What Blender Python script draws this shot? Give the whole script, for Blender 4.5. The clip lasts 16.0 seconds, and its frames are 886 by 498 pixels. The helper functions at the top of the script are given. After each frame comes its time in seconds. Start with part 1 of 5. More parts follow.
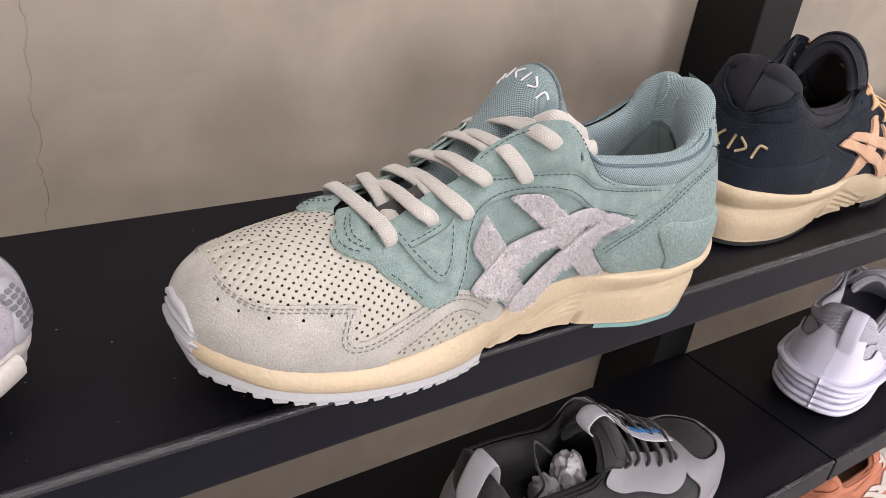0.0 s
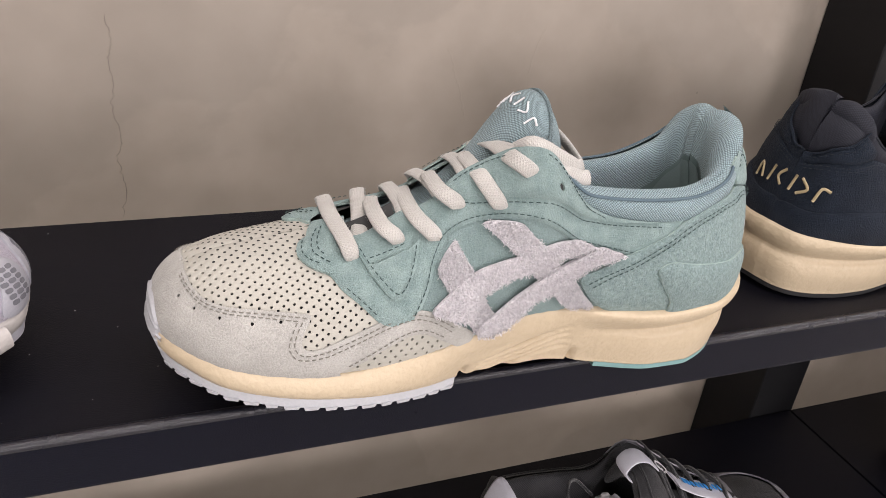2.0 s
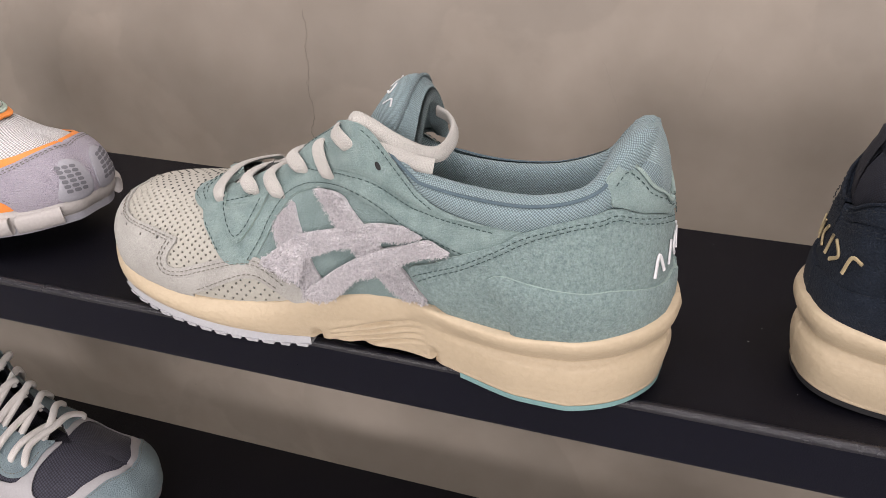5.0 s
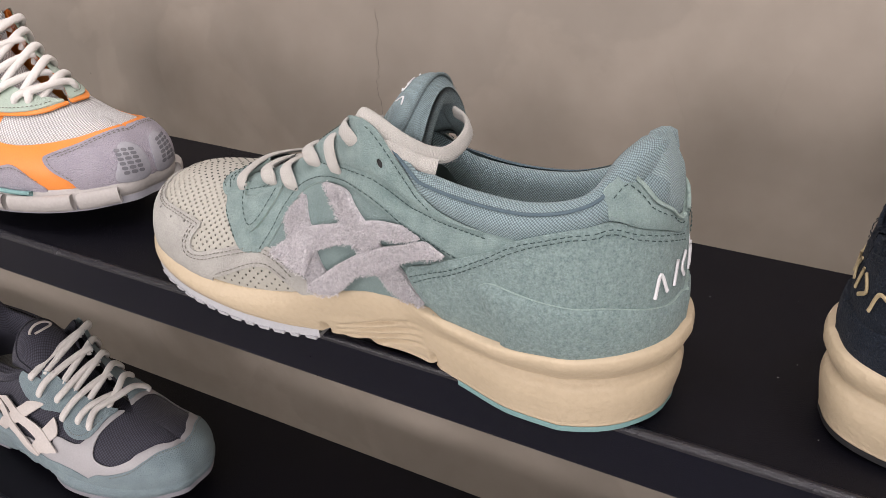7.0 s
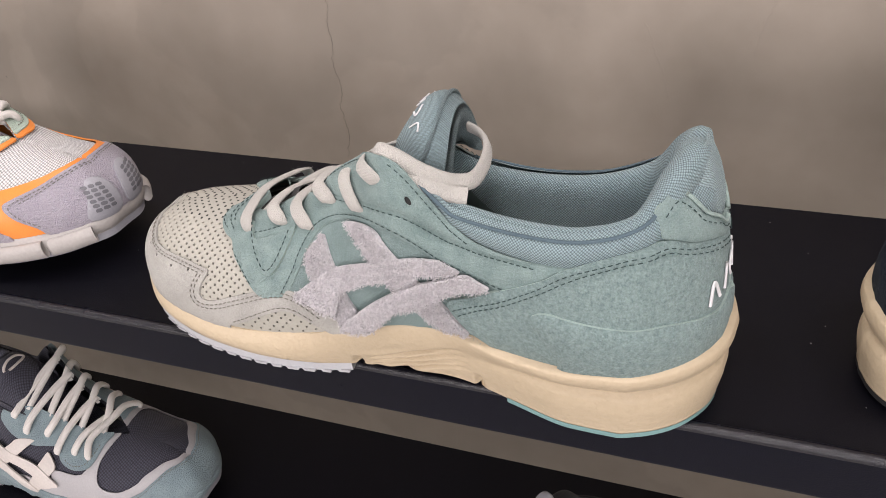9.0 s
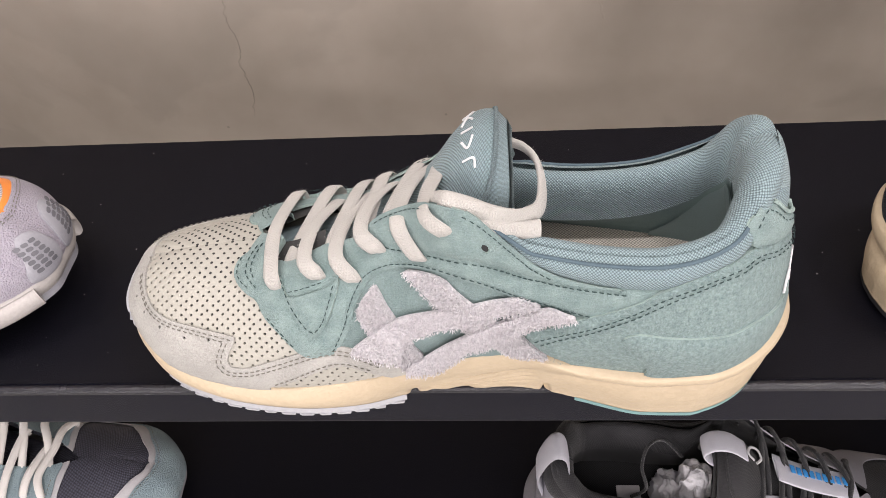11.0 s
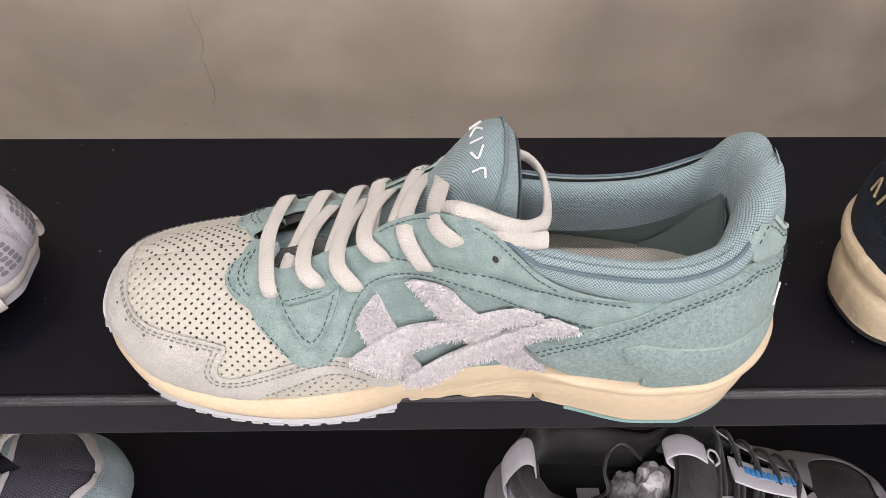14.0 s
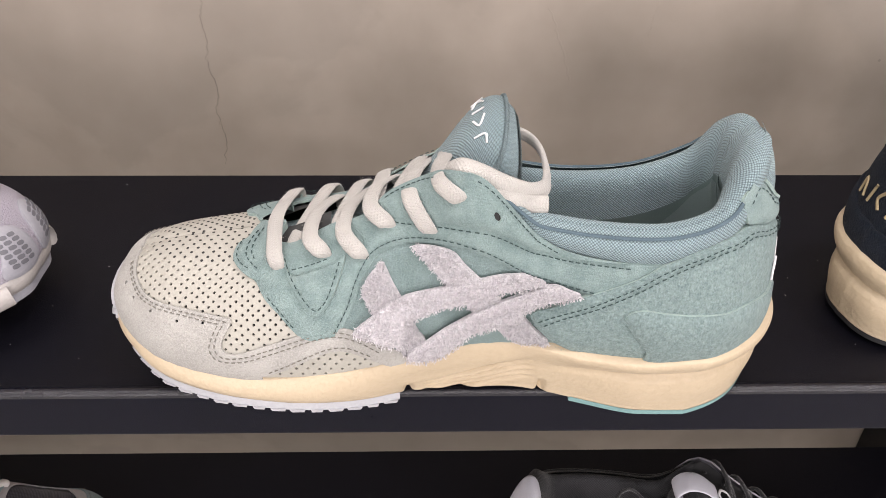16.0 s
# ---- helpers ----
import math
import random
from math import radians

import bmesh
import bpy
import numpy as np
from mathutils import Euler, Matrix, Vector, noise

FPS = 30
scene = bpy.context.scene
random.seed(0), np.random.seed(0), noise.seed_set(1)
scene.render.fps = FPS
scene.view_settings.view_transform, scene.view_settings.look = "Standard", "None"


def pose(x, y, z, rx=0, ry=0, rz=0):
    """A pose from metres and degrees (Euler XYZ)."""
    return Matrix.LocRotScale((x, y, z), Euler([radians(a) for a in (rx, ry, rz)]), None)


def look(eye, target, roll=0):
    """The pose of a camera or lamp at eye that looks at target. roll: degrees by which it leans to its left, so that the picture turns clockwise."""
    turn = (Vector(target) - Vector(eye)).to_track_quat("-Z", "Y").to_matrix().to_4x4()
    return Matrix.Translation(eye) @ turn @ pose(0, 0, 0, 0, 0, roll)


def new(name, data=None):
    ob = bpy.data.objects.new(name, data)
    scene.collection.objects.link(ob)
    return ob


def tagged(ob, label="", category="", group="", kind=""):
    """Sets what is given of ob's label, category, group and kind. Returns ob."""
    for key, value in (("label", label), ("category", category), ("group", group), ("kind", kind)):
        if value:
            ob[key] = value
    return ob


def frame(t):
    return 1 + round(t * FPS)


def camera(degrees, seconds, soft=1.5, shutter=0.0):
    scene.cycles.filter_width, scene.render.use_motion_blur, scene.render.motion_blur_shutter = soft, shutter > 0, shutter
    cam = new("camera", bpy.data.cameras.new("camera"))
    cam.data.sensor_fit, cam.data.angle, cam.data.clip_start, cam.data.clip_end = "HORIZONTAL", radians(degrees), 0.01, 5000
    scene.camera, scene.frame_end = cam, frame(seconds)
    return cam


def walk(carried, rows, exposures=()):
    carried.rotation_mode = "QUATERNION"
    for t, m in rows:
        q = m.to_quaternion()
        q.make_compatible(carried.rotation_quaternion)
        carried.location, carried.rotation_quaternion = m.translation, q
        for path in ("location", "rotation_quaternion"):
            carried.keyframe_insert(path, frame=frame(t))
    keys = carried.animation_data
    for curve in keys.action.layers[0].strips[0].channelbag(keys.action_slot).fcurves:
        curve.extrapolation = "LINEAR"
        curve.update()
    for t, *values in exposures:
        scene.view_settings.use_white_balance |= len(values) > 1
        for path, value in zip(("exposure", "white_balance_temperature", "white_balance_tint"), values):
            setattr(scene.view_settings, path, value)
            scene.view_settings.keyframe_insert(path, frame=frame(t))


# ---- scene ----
cam = camera(57.80, 16.0, soft=0.6)
PATH = [
    (0, (-0.0104, -0.2333, 0.2217), (0.2070, 0.0450, 0.0336), 8.38),
    (0.5, (-0.0037, -0.2362, 0.2229), (0.2070, 0.0468, 0.0344), 8.26),
    (1, (0.0102, -0.2455, 0.2237), (0.2075, 0.0467, 0.0348), 7.93),
    (1.5, (0.0341, -0.2567, 0.2271), (0.2094, 0.0490, 0.0380), 7.42),
    (2, (0.0651, -0.2721, 0.2316), (0.2087, 0.0498, 0.0425), 6.74),
    (2.5, (0.1078, -0.2835, 0.2296), (0.2108, 0.0529, 0.0394), 5.91),
    (3, (0.1552, -0.2923, 0.2291), (0.2126, 0.0539, 0.0371), 4.95),
    (3.5, (0.2103, -0.2994, 0.2281), (0.2184, 0.0519, 0.0370), 3.41),
    (4, (0.2681, -0.2984, 0.2236), (0.2297, 0.0518, 0.0342), 1.97),
    (4.5, (0.3205, -0.2970, 0.2237), (0.2407, 0.0476, 0.0370), 0.63),
    (7, (0.4040, -0.2683, 0.2186), (0.2351, 0.0459, 0.0376), -0.25),
    (7.5, (0.4021, -0.2633, 0.2189), (0.2340, 0.0495, 0.0349), -0.78),
    (8, (0.3953, -0.2616, 0.2239), (0.2337, 0.0502, 0.0324), -1.89),
    (8.5, (0.3791, -0.2577, 0.2380), (0.2309, 0.0531, 0.0344), -3.54),
    (9, (0.3495, -0.2538, 0.2569), (0.2216, 0.0542, 0.0361), -5.45),
    (9.5, (0.3166, -0.2506, 0.2798), (0.2146, 0.0529, 0.0400), -6.91),
    (10, (0.2861, -0.2382, 0.2936), (0.2122, 0.0584, 0.0356), -7.45),
    (12.5, (0.2127, -0.1846, 0.3186), (0.2139, 0.0741, 0.0135), -0.77),
    (13, (0.2105, -0.1862, 0.3177), (0.2159, 0.0737, 0.0136), 0.31),
    (13.5, (0.2094, -0.1924, 0.3158), (0.2175, 0.0739, 0.0174), 0.83),
    (14, (0.2084, -0.2036, 0.3120), (0.2179, 0.0727, 0.0229), 1.09),
    (14.5, (0.2051, -0.2172, 0.3027), (0.2156, 0.0718, 0.0263), 1.15),
    (15, (0.2039, -0.2304, 0.2913), (0.2147, 0.0711, 0.0286), 1.07),
    (15.5, (0.2042, -0.2445, 0.2783), (0.2144, 0.0686, 0.0297), 0.91),
    (16, (0.2071, -0.2542, 0.2675), (0.2162, 0.0681, 0.0306), 0.80),
]
walk(cam, [(t, look(eye, aim, roll)) for t, eye, aim, roll in PATH],
     exposures=[(0, -0.2), (3.5, -0.3), (7, -0.47), (9, -0.38), (10, -0.22), (12.5, -0.03), (14.5, -0.06), (16, -0.08)])

# ---- light: shop ceiling spots over the shelves, added fill lamps, soft room bounce ----
world = bpy.data.worlds.new("world")
scene.world = world
world.use_nodes = True
world.node_tree.nodes["Background"].inputs[0].default_value = (1.0, 0.94, 0.88, 1)
world.node_tree.nodes["Background"].inputs[1].default_value = 0.42
scene.view_settings.exposure = 0.0


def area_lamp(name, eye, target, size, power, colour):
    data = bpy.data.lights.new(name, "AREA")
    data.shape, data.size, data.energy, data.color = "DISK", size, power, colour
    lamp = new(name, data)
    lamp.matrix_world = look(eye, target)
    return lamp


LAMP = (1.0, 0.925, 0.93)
# unseen fills added low in front, to brighten the wall under the shelf
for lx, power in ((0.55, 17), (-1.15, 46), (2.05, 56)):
    area_lamp("front_fill", (lx, -2.85, 0.6), (lx * 0.5 + 0.1, 0.1, -0.1), 1.0, power, LAMP)
# unseen lamp added facing down, so the floor bounces light under the shelf
area_lamp("bounce_fill", (0.3, -1.9, 2.05), (0.3, -1.9, 0.0), 1.6, 30, LAMP)
for lx, power in ((-1.0, 10), (-0.32, 9), (0.28, 6), (0.95, 12.5), (1.7, 13)):
    area_lamp("ceiling_spot", (lx, -0.25, 1.95), (lx, 0.05, 0.0), 0.20, power, LAMP)

# ---- materials ----
def surface(name, colour, rough=0.6, second=None, patch=60.0, grain=900.0, bump=0.3, depth=0.0004, sheen=0.0, metal=0.0, contrast=0.5,
            kind="noise", coords="Object", spec=0.5):
    """A procedural surface: colour patches at one scale, grain and relief at a finer one."""
    m = bpy.data.materials.new(name)
    m.use_nodes = True
    t = m.node_tree
    n, ln = t.nodes, t.links
    b = n["Principled BSDF"]
    tc = n.new("ShaderNodeTexCoord")
    src = tc.outputs[coords]
    big, fine = n.new("ShaderNodeTexNoise"), n.new("ShaderNodeTexNoise")
    big.inputs["Scale"].default_value, big.inputs["Detail"].default_value = patch, 5
    fine.inputs["Scale"].default_value, fine.inputs["Detail"].default_value = grain, 3
    for x in (big, fine):
        ln.new(src, x.inputs["Vector"])
    second = second or tuple(c * 0.78 for c in colour)
    mix = n.new("ShaderNodeMix")
    mix.data_type = "RGBA"
    mix.inputs["A"].default_value, mix.inputs["B"].default_value = (*colour, 1), (*second, 1)
    add = n.new("ShaderNodeMath")
    add.operation = "ADD"
    half = n.new("ShaderNodeMapRange")
    half.inputs["From Min"].default_value, half.inputs["From Max"].default_value = 1 - contrast, 1 + contrast
    ln.new(big.outputs["Fac"], add.inputs[0])
    ln.new(fine.outputs["Fac"], add.inputs[1])
    ln.new(add.outputs[0], half.inputs["Value"])
    ln.new(half.outputs["Result"], mix.inputs["Factor"])
    height, tint = fine.outputs["Fac"], mix.outputs["Result"]
    if kind == "knit":
        cell = n.new("ShaderNodeTexVoronoi")
        cell.voronoi_dimensions = "2D"
        cell.inputs["Scale"].default_value, cell.inputs["Randomness"].default_value = grain, 0.12
        turn = n.new("ShaderNodeMapping")
        turn.inputs["Rotation"].default_value = (0, 0, radians(45))
        ln.new(tc.outputs["UV"], turn.inputs["Vector"])
        ln.new(turn.outputs["Vector"], cell.inputs["Vector"])
        shade = n.new("ShaderNodeMapRange")
        shade.inputs["From Min"].default_value, shade.inputs["From Max"].default_value = 0.20, 0.58
        shade.inputs["To Min"].default_value, shade.inputs["To Max"].default_value = 0.0, 0.85
        ln.new(cell.outputs["Distance"], shade.inputs["Value"])
        deep = n.new("ShaderNodeMix")
        deep.data_type = "RGBA"
        deep.inputs["B"].default_value = (*[c * 0.25 for c in second], 1)
        ln.new(tint, deep.inputs["A"])
        ln.new(shade.outputs["Result"], deep.inputs["Factor"])
        tint = deep.outputs["Result"]
        inv = n.new("ShaderNodeMath")
        inv.operation = "SUBTRACT"
        inv.inputs[0].default_value = 1.0
        ln.new(cell.outputs["Distance"], inv.inputs[1])
        height = inv.outputs[0]
    if kind == "braid":
        sep = n.new("ShaderNodeSeparateXYZ")
        ln.new(tc.outputs["UV"], sep.inputs[0])
        total = None
        for sign in (1, -1):
            w1, w2, w3 = (n.new("ShaderNodeMath") for _ in range(3))
            w1.operation, w2.operation, w3.operation = "MULTIPLY", "MULTIPLY_ADD", "SINE"
            w1.inputs[1].default_value = 4700.0
            w2.inputs[1].default_value = sign * 88.0
            ln.new(sep.outputs["X"], w1.inputs[0])
            ln.new(sep.outputs["Y"], w2.inputs[0])
            ln.new(w1.outputs[0], w2.inputs[2])
            ln.new(w2.outputs[0], w3.inputs[0])
            if total is None:
                total = w3
            else:
                mx = n.new("ShaderNodeMath")
                mx.operation = "MAXIMUM"
                ln.new(total.outputs[0], mx.inputs[0])
                ln.new(w3.outputs[0], mx.inputs[1])
                total = mx
        height = total.outputs[0]
    bm = n.new("ShaderNodeBump")
    bm.inputs["Strength"].default_value, bm.inputs["Distance"].default_value = bump, depth
    ln.new(height, bm.inputs["Height"])
    ln.new(bm.outputs["Normal"], b.inputs["Normal"])
    ln.new(tint, b.inputs["Base Color"])
    rr = n.new("ShaderNodeMapRange")
    rr.inputs["To Min"].default_value, rr.inputs["To Max"].default_value = max(0, rough - 0.08), min(1, rough + 0.08)
    ln.new(big.outputs["Fac"], rr.inputs["Value"])
    ln.new(rr.outputs["Result"], b.inputs["Roughness"])
    b.inputs["Metallic"].default_value = metal
    b.inputs["Specular IOR Level"].default_value = spec
    b.inputs["Sheen Weight"].default_value = sheen
    return m


def suede(name, colour, second=None, **kw):
    a = dict(rough=0.9, patch=85, grain=1150, bump=1.0, depth=0.0017, sheen=0.12, contrast=0.20, spec=0.2)
    a.update(kw)
    return surface(name, colour, second=second, **a)


def knit(name, colour, **kw):
    a = dict(rough=0.75, patch=30, grain=1060, bump=0.9, depth=0.0006, sheen=0.1, kind="knit", spec=0.3)
    a.update(kw)
    return surface(name, colour, **a)


def lace_cloth(name, colour):
    return surface(name, colour, rough=0.9, patch=80, grain=3000, bump=0.6, depth=0.00030, sheen=0.3, kind="braid", spec=0.2)


TEAL = (0.262, 0.345, 0.335)
M_teal = suede("teal_suede", TEAL, (0.168, 0.236, 0.231), grain=1700, depth=0.0009, patch=130, contrast=0.24)
M_teal_shag = suede("long_napped_teal_suede", (0.262, 0.347, 0.340), (0.150, 0.212, 0.210), grain=1250, depth=0.0014, patch=600, contrast=0.27)
M_teal_edge = suede("teal_raw_edge", (0.38, 0.49, 0.46), (0.30, 0.39, 0.37))
M_teal_dark = suede("teal_suede_underlay", (0.235, 0.312, 0.308), (0.155, 0.215, 0.210), grain=1700, depth=0.0009, contrast=0.24)
M_teal_knit = knit("blue_green_knit", (0.330, 0.445, 0.475))
M_teal_pale = knit("pale_blue_green_knit", (0.42, 0.55, 0.575), grain=1200)
M_cream = surface("cream_leather", (0.40, 0.388, 0.345), 0.65, (0.345, 0.335, 0.295), patch=25, grain=1400, bump=0.25, depth=0.0003)
M_nubuck = suede("grey_nubuck", (0.40, 0.393, 0.370), (0.31, 0.305, 0.285), grain=1300, bump=0.6, depth=0.0007, sheen=0.12, patch=70)
M_stripe = suede("shaggy_lilac_suede", (0.86, 0.83, 0.86), (0.62, 0.595, 0.625), grain=1000, bump=1.0, depth=0.0030, patch=500, contrast=0.25)
M_midsole = surface("cream_foam", (0.52, 0.43, 0.305), 0.5, (0.45, 0.365, 0.25), patch=20, grain=420, bump=0.6, depth=0.0008)
M_rubber_grey = surface("pale_grey_rubber", (0.50, 0.51, 0.54), 0.55, patch=40, grain=900, bump=0.15)
M_rubber_teal = surface("teal_rubber", (0.20, 0.36, 0.36), 0.55, patch=40, grain=900, bump=0.15)
M_lace = lace_cloth("ecru_lace", (0.51, 0.495, 0.465))
# lining and hole discs are near-black to stand in for inner shade
M_dark = surface("lining_and_hole_shade", (0.035, 0.035, 0.035), 0.9)
M_thread_teal = surface("dark_green_thread", (0.028, 0.055, 0.055), 0.8)
M_thread_grey = surface("grey_thread", (0.20, 0.19, 0.165), 0.8)
M_insole = knit("beige_insole", (0.52, 0.50, 0.44), grain=900, bump=0.4)
# piping darkened so that it also paints the shaded crease below the roll
M_piping_crease = surface("blue_grey_piping_crease", (0.085, 0.130, 0.160), 0.8, patch=200, grain=2500, bump=0.6)
M_lining = surface("teal_lining", (0.145, 0.205, 0.205), 0.8, patch=30, grain=1500)
M_pocket = surface("grey_green_pocket", (0.185, 0.245, 0.250), 0.55, patch=30, grain=1800, bump=0.3)
M_embroid = surface("white_thread", (0.78, 0.78, 0.80), 0.6, patch=300, grain=2500, bump=0.6)
M_shelf = surface("black_powder_coat", (0.0024, 0.0024, 0.0046), 0.50, (0.0034, 0.0034, 0.0066), patch=14, grain=1400, bump=0.7, depth=0.0003, spec=0.15)
M_lip = surface("black_enamel_lip", (0.0026, 0.0030, 0.0075), 0.30, (0.0040, 0.0045, 0.0100), patch=14, grain=1300, bump=0.6, depth=0.0003, spec=0.13)
M_bead = surface("glossy_black_edge", (0.006, 0.006, 0.010), 0.26, (0.012, 0.012, 0.018), patch=60, grain=1100, bump=0.9, depth=0.0004, spec=0.5)
M_post = surface("black_steel_post", (0.006, 0.006, 0.007), 0.5, spec=0.25, patch=8, grain=900, bump=0.2)


def plaster():
    """Trowelled grey-beige cement plaster: broad clouds, darker smears, hairline cracks, pinholes."""
    m = surface("cement_plaster", (0.345, 0.301, 0.254), 0.62, (0.268, 0.231, 0.193), patch=4.5, grain=30, bump=0.10, depth=0.002, contrast=0.42)
    t = m.node_tree
    n, ln = t.nodes, t.links
    b = n["Principled BSDF"]
    tint = b.inputs["Base Color"].links[0].from_socket
    tc = n.new("ShaderNodeTexCoord")
    smear = n.new("ShaderNodeTexNoise")
    smear.inputs["Scale"].default_value, smear.inputs["Detail"].default_value, smear.inputs["Distortion"].default_value = 4.2, 9.0, 0.7
    ln.new(tc.outputs["Object"], smear.inputs["Vector"])
    edge = n.new("ShaderNodeMapRange")
    edge.inputs["From Min"].default_value, edge.inputs["From Max"].default_value = 0.485, 0.505
    edge.inputs["To Max"].default_value = 0.26
    ln.new(smear.outputs["Fac"], edge.inputs["Value"])
    mix = n.new("ShaderNodeMix")
    mix.data_type = "RGBA"
    mix.inputs["B"].default_value = (0.215, 0.192, 0.166, 1)
    ln.new(tint, mix.inputs["A"])
    ln.new(edge.outputs["Result"], mix.inputs["Factor"])
    pin = n.new("ShaderNodeTexVoronoi")
    pin.inputs["Scale"].default_value = 28.0
    ln.new(tc.outputs["Object"], pin.inputs["Vector"])
    dot = n.new("ShaderNodeMapRange")
    dot.inputs["From Min"].default_value, dot.inputs["From Max"].default_value = 0.02, 0.035
    dot.inputs["To Min"].default_value, dot.inputs["To Max"].default_value = 0.55, 0.0
    ln.new(pin.outputs["Distance"], dot.inputs["Value"])
    mix2 = n.new("ShaderNodeMix")
    mix2.data_type = "RGBA"
    mix2.inputs["B"].default_value = (0.16, 0.14, 0.12, 1)
    ln.new(mix.outputs["Result"], mix2.inputs["A"])
    ln.new(dot.outputs["Result"], mix2.inputs["Factor"])
    ln.new(mix2.outputs["Result"], b.inputs["Base Color"])
    return m


M_plaster = plaster()
M_crack = surface("crack_shadow", (0.205, 0.178, 0.152), 0.9)
# floor and room surfaces out of view, kept pale to throw fill back
M_floor = surface("pale_polished_floor", (0.55, 0.535, 0.51), 0.5, patch=2, grain=60)
M_ceiling = surface("white_ceiling", (0.75, 0.74, 0.72), 0.9, patch=2, grain=60)

# ---- the last: one surface for every shoe, (K, v): K counts columns from toe (0) to heel (15), minus on the far side;
# v runs from the sole seam (0) to the topline (1) ----
LAST_X = np.array([.0720, .0740, .0825, .0975, .122, .150, .178, .204, .228, .247, .272, .298, .320, .3370, .3475, .3505])
LAST_Z = np.array([.034, .034, .032, .029, .0255, .0245, .027, .033, .0385, .0385, .035, .034, .036, .038, .039, .040])
NEAR_Y = np.array([.033, .019, .006, -.006, -.0128, -.0150, -.0135, -.011, -.0095, -.0085, -.009, -.0115, -.0115, -.003, .011, .026])
FAR_Y = np.array([.033, .045, .0545, .063, .071, .076, .078, .077, .075, .071, .066, .061, .056, .049, .040, .026])
TOP_X = np.array([.102, .104, .108, .117, .134, .153, .180, .205, .2265, .250, .275, .300, .320, .330, .3360, .3370])
TOP_Z = np.array([.0640, .0648, .0655, .0668, .069, .077, .092, .107, .1155, .096, .094, .0945, .0995, .110, .1155, .1175])
NEAR_TOP = np.array([.031, .031, .031, .031, .032, .023, .019, .012, .000, .001, -.004, -.0062, -.0015, .009, .021, .032])
FAR_TOP = np.array([.031, .031, .031, .031, .032, .042, .044, .045, .050, .0525, .0515, .0505, .0500, .047, .041, .032])
FAR_Z = np.array([.0640, .0648, .0655, .0668, .069, .0725, .079, .092, .0965, .0868, .0855, .0885, .0965, .1065, .1140, .1165])
CROWN = np.array([1, 1, 1, 1, .95, .75, .5, .3, .1, 0, 0, 0, 0, 0, 0, 0])


def spline(col, k):
    """Monotone-ish cubic through the rows of col at the fractional row k."""
    k = np.clip(np.asarray(k, float), 0, len(col) - 1)
    i = np.minimum(k.astype(int), len(col) - 2)
    f = k - i
    slope = np.gradient(col)
    a, b, p, q = slope[i], slope[i + 1], col[i], col[i + 1]
    d = q - p
    cap = 3 * np.abs(d) + 1e-4
    a, b = np.clip(a, -cap, cap), np.clip(b, -cap, cap)
    return p + f * (a + f * (3 * d - 2 * a - b + f * (a + b - 2 * d)))


def seam(K):
    """The sole seam and the outward way there, in plan."""
    K = np.asarray(K, float)
    k, far = np.abs(K), K < 0

    def at(j):
        sign = np.where(j < 0, -1, 1)
        j2 = np.abs(j)
        flip = far ^ (sign < 0)
        over = j2 > 15
        j3 = np.where(over, 30 - j2, j2)
        flip = flip ^ over
        return np.stack([spline(LAST_X, j3), np.where(flip, spline(FAR_Y, j3), spline(NEAR_Y, j3)), spline(LAST_Z, j3)], -1)

    p, t = at(k), at(k + .12) - at(k - .12)
    side = np.where(far, -1.0, 1.0)
    n = np.stack([-np.abs(t[..., 1]) * 0 + t[..., 1] * side, -t[..., 0] * side, 0 * k], -1)
    n /= np.linalg.norm(n, axis=-1, keepdims=True) + 1e-9
    return p, n


def raw_surf(K, v):
    K, v = np.broadcast_arrays(np.asarray(K, float), np.asarray(v, float))
    k, far = np.abs(K), K < 0
    b, n = seam(K)
    e = np.stack([spline(TOP_X, k), np.where(far, spline(FAR_TOP, k), spline(NEAR_TOP, k)),
                  np.where(far, spline(FAR_Z, k), spline(TOP_Z, k))], -1)
    c = spline(CROWN, k)[..., None]
    dz = (e - b)[..., 2:]
    up = np.array([0, 0, 1.0])
    flat = (b - e) * [1, 1, 0]
    belly = (.0045 + .002 * np.clip((k - 9) / 2, 0, 1) - .0050 * np.clip((k - 12.2) / 2, 0, 1))[..., None]
    p1 = b + n * belly + up * dz * (.60 * c + .36 * (1 - c) - .08 * np.clip(1 - k / 2.5, 0, 1)[..., None])
    p2 = e - up * .0025 * np.clip(1 - k / 2.5, 0, 1)[..., None] + c * flat * .5 + (1 - c) * (-up * dz * .34 + n * (belly + .002))
    x = np.clip((k - 12.4) / 1.6, 0, 1)[..., None]
    p2 = p2 + x * (n * .006 + up * dz * .20)
    w = v[..., None]
    return (1 - w) ** 3 * b + 3 * w * (1 - w) ** 2 * p1 + 3 * w * w * (1 - w) * p2 + w ** 3 * e


def surf(K, v, off=0.0):
    """A place on the last, off metres proud of it."""
    K, v = np.broadcast_arrays(np.asarray(K, float), np.asarray(v, float))
    p = raw_surf(K, v)
    h = .02
    v1, v2 = np.clip(v - h, 0, 1), np.clip(v + h, 0, 1)
    du = raw_surf(K + .05, v) - raw_surf(K - .05, v)
    dv = raw_surf(K, v2) - raw_surf(K, v1)
    n = np.cross(du, dv)
    n /= np.linalg.norm(n, axis=-1, keepdims=True) + 1e-12
    w = np.clip((v - .70) / .28, 0, 1)
    w = (spline(CROWN, np.abs(K)) * w * w * (3 - 2 * w))[..., None]
    n = n * (1 - w) + np.array([0, 0, 1.0]) * w
    n /= np.linalg.norm(n, axis=-1, keepdims=True) + 1e-12
    return p + n * np.asarray(off)[..., None] if np.ndim(off) else p + n * off


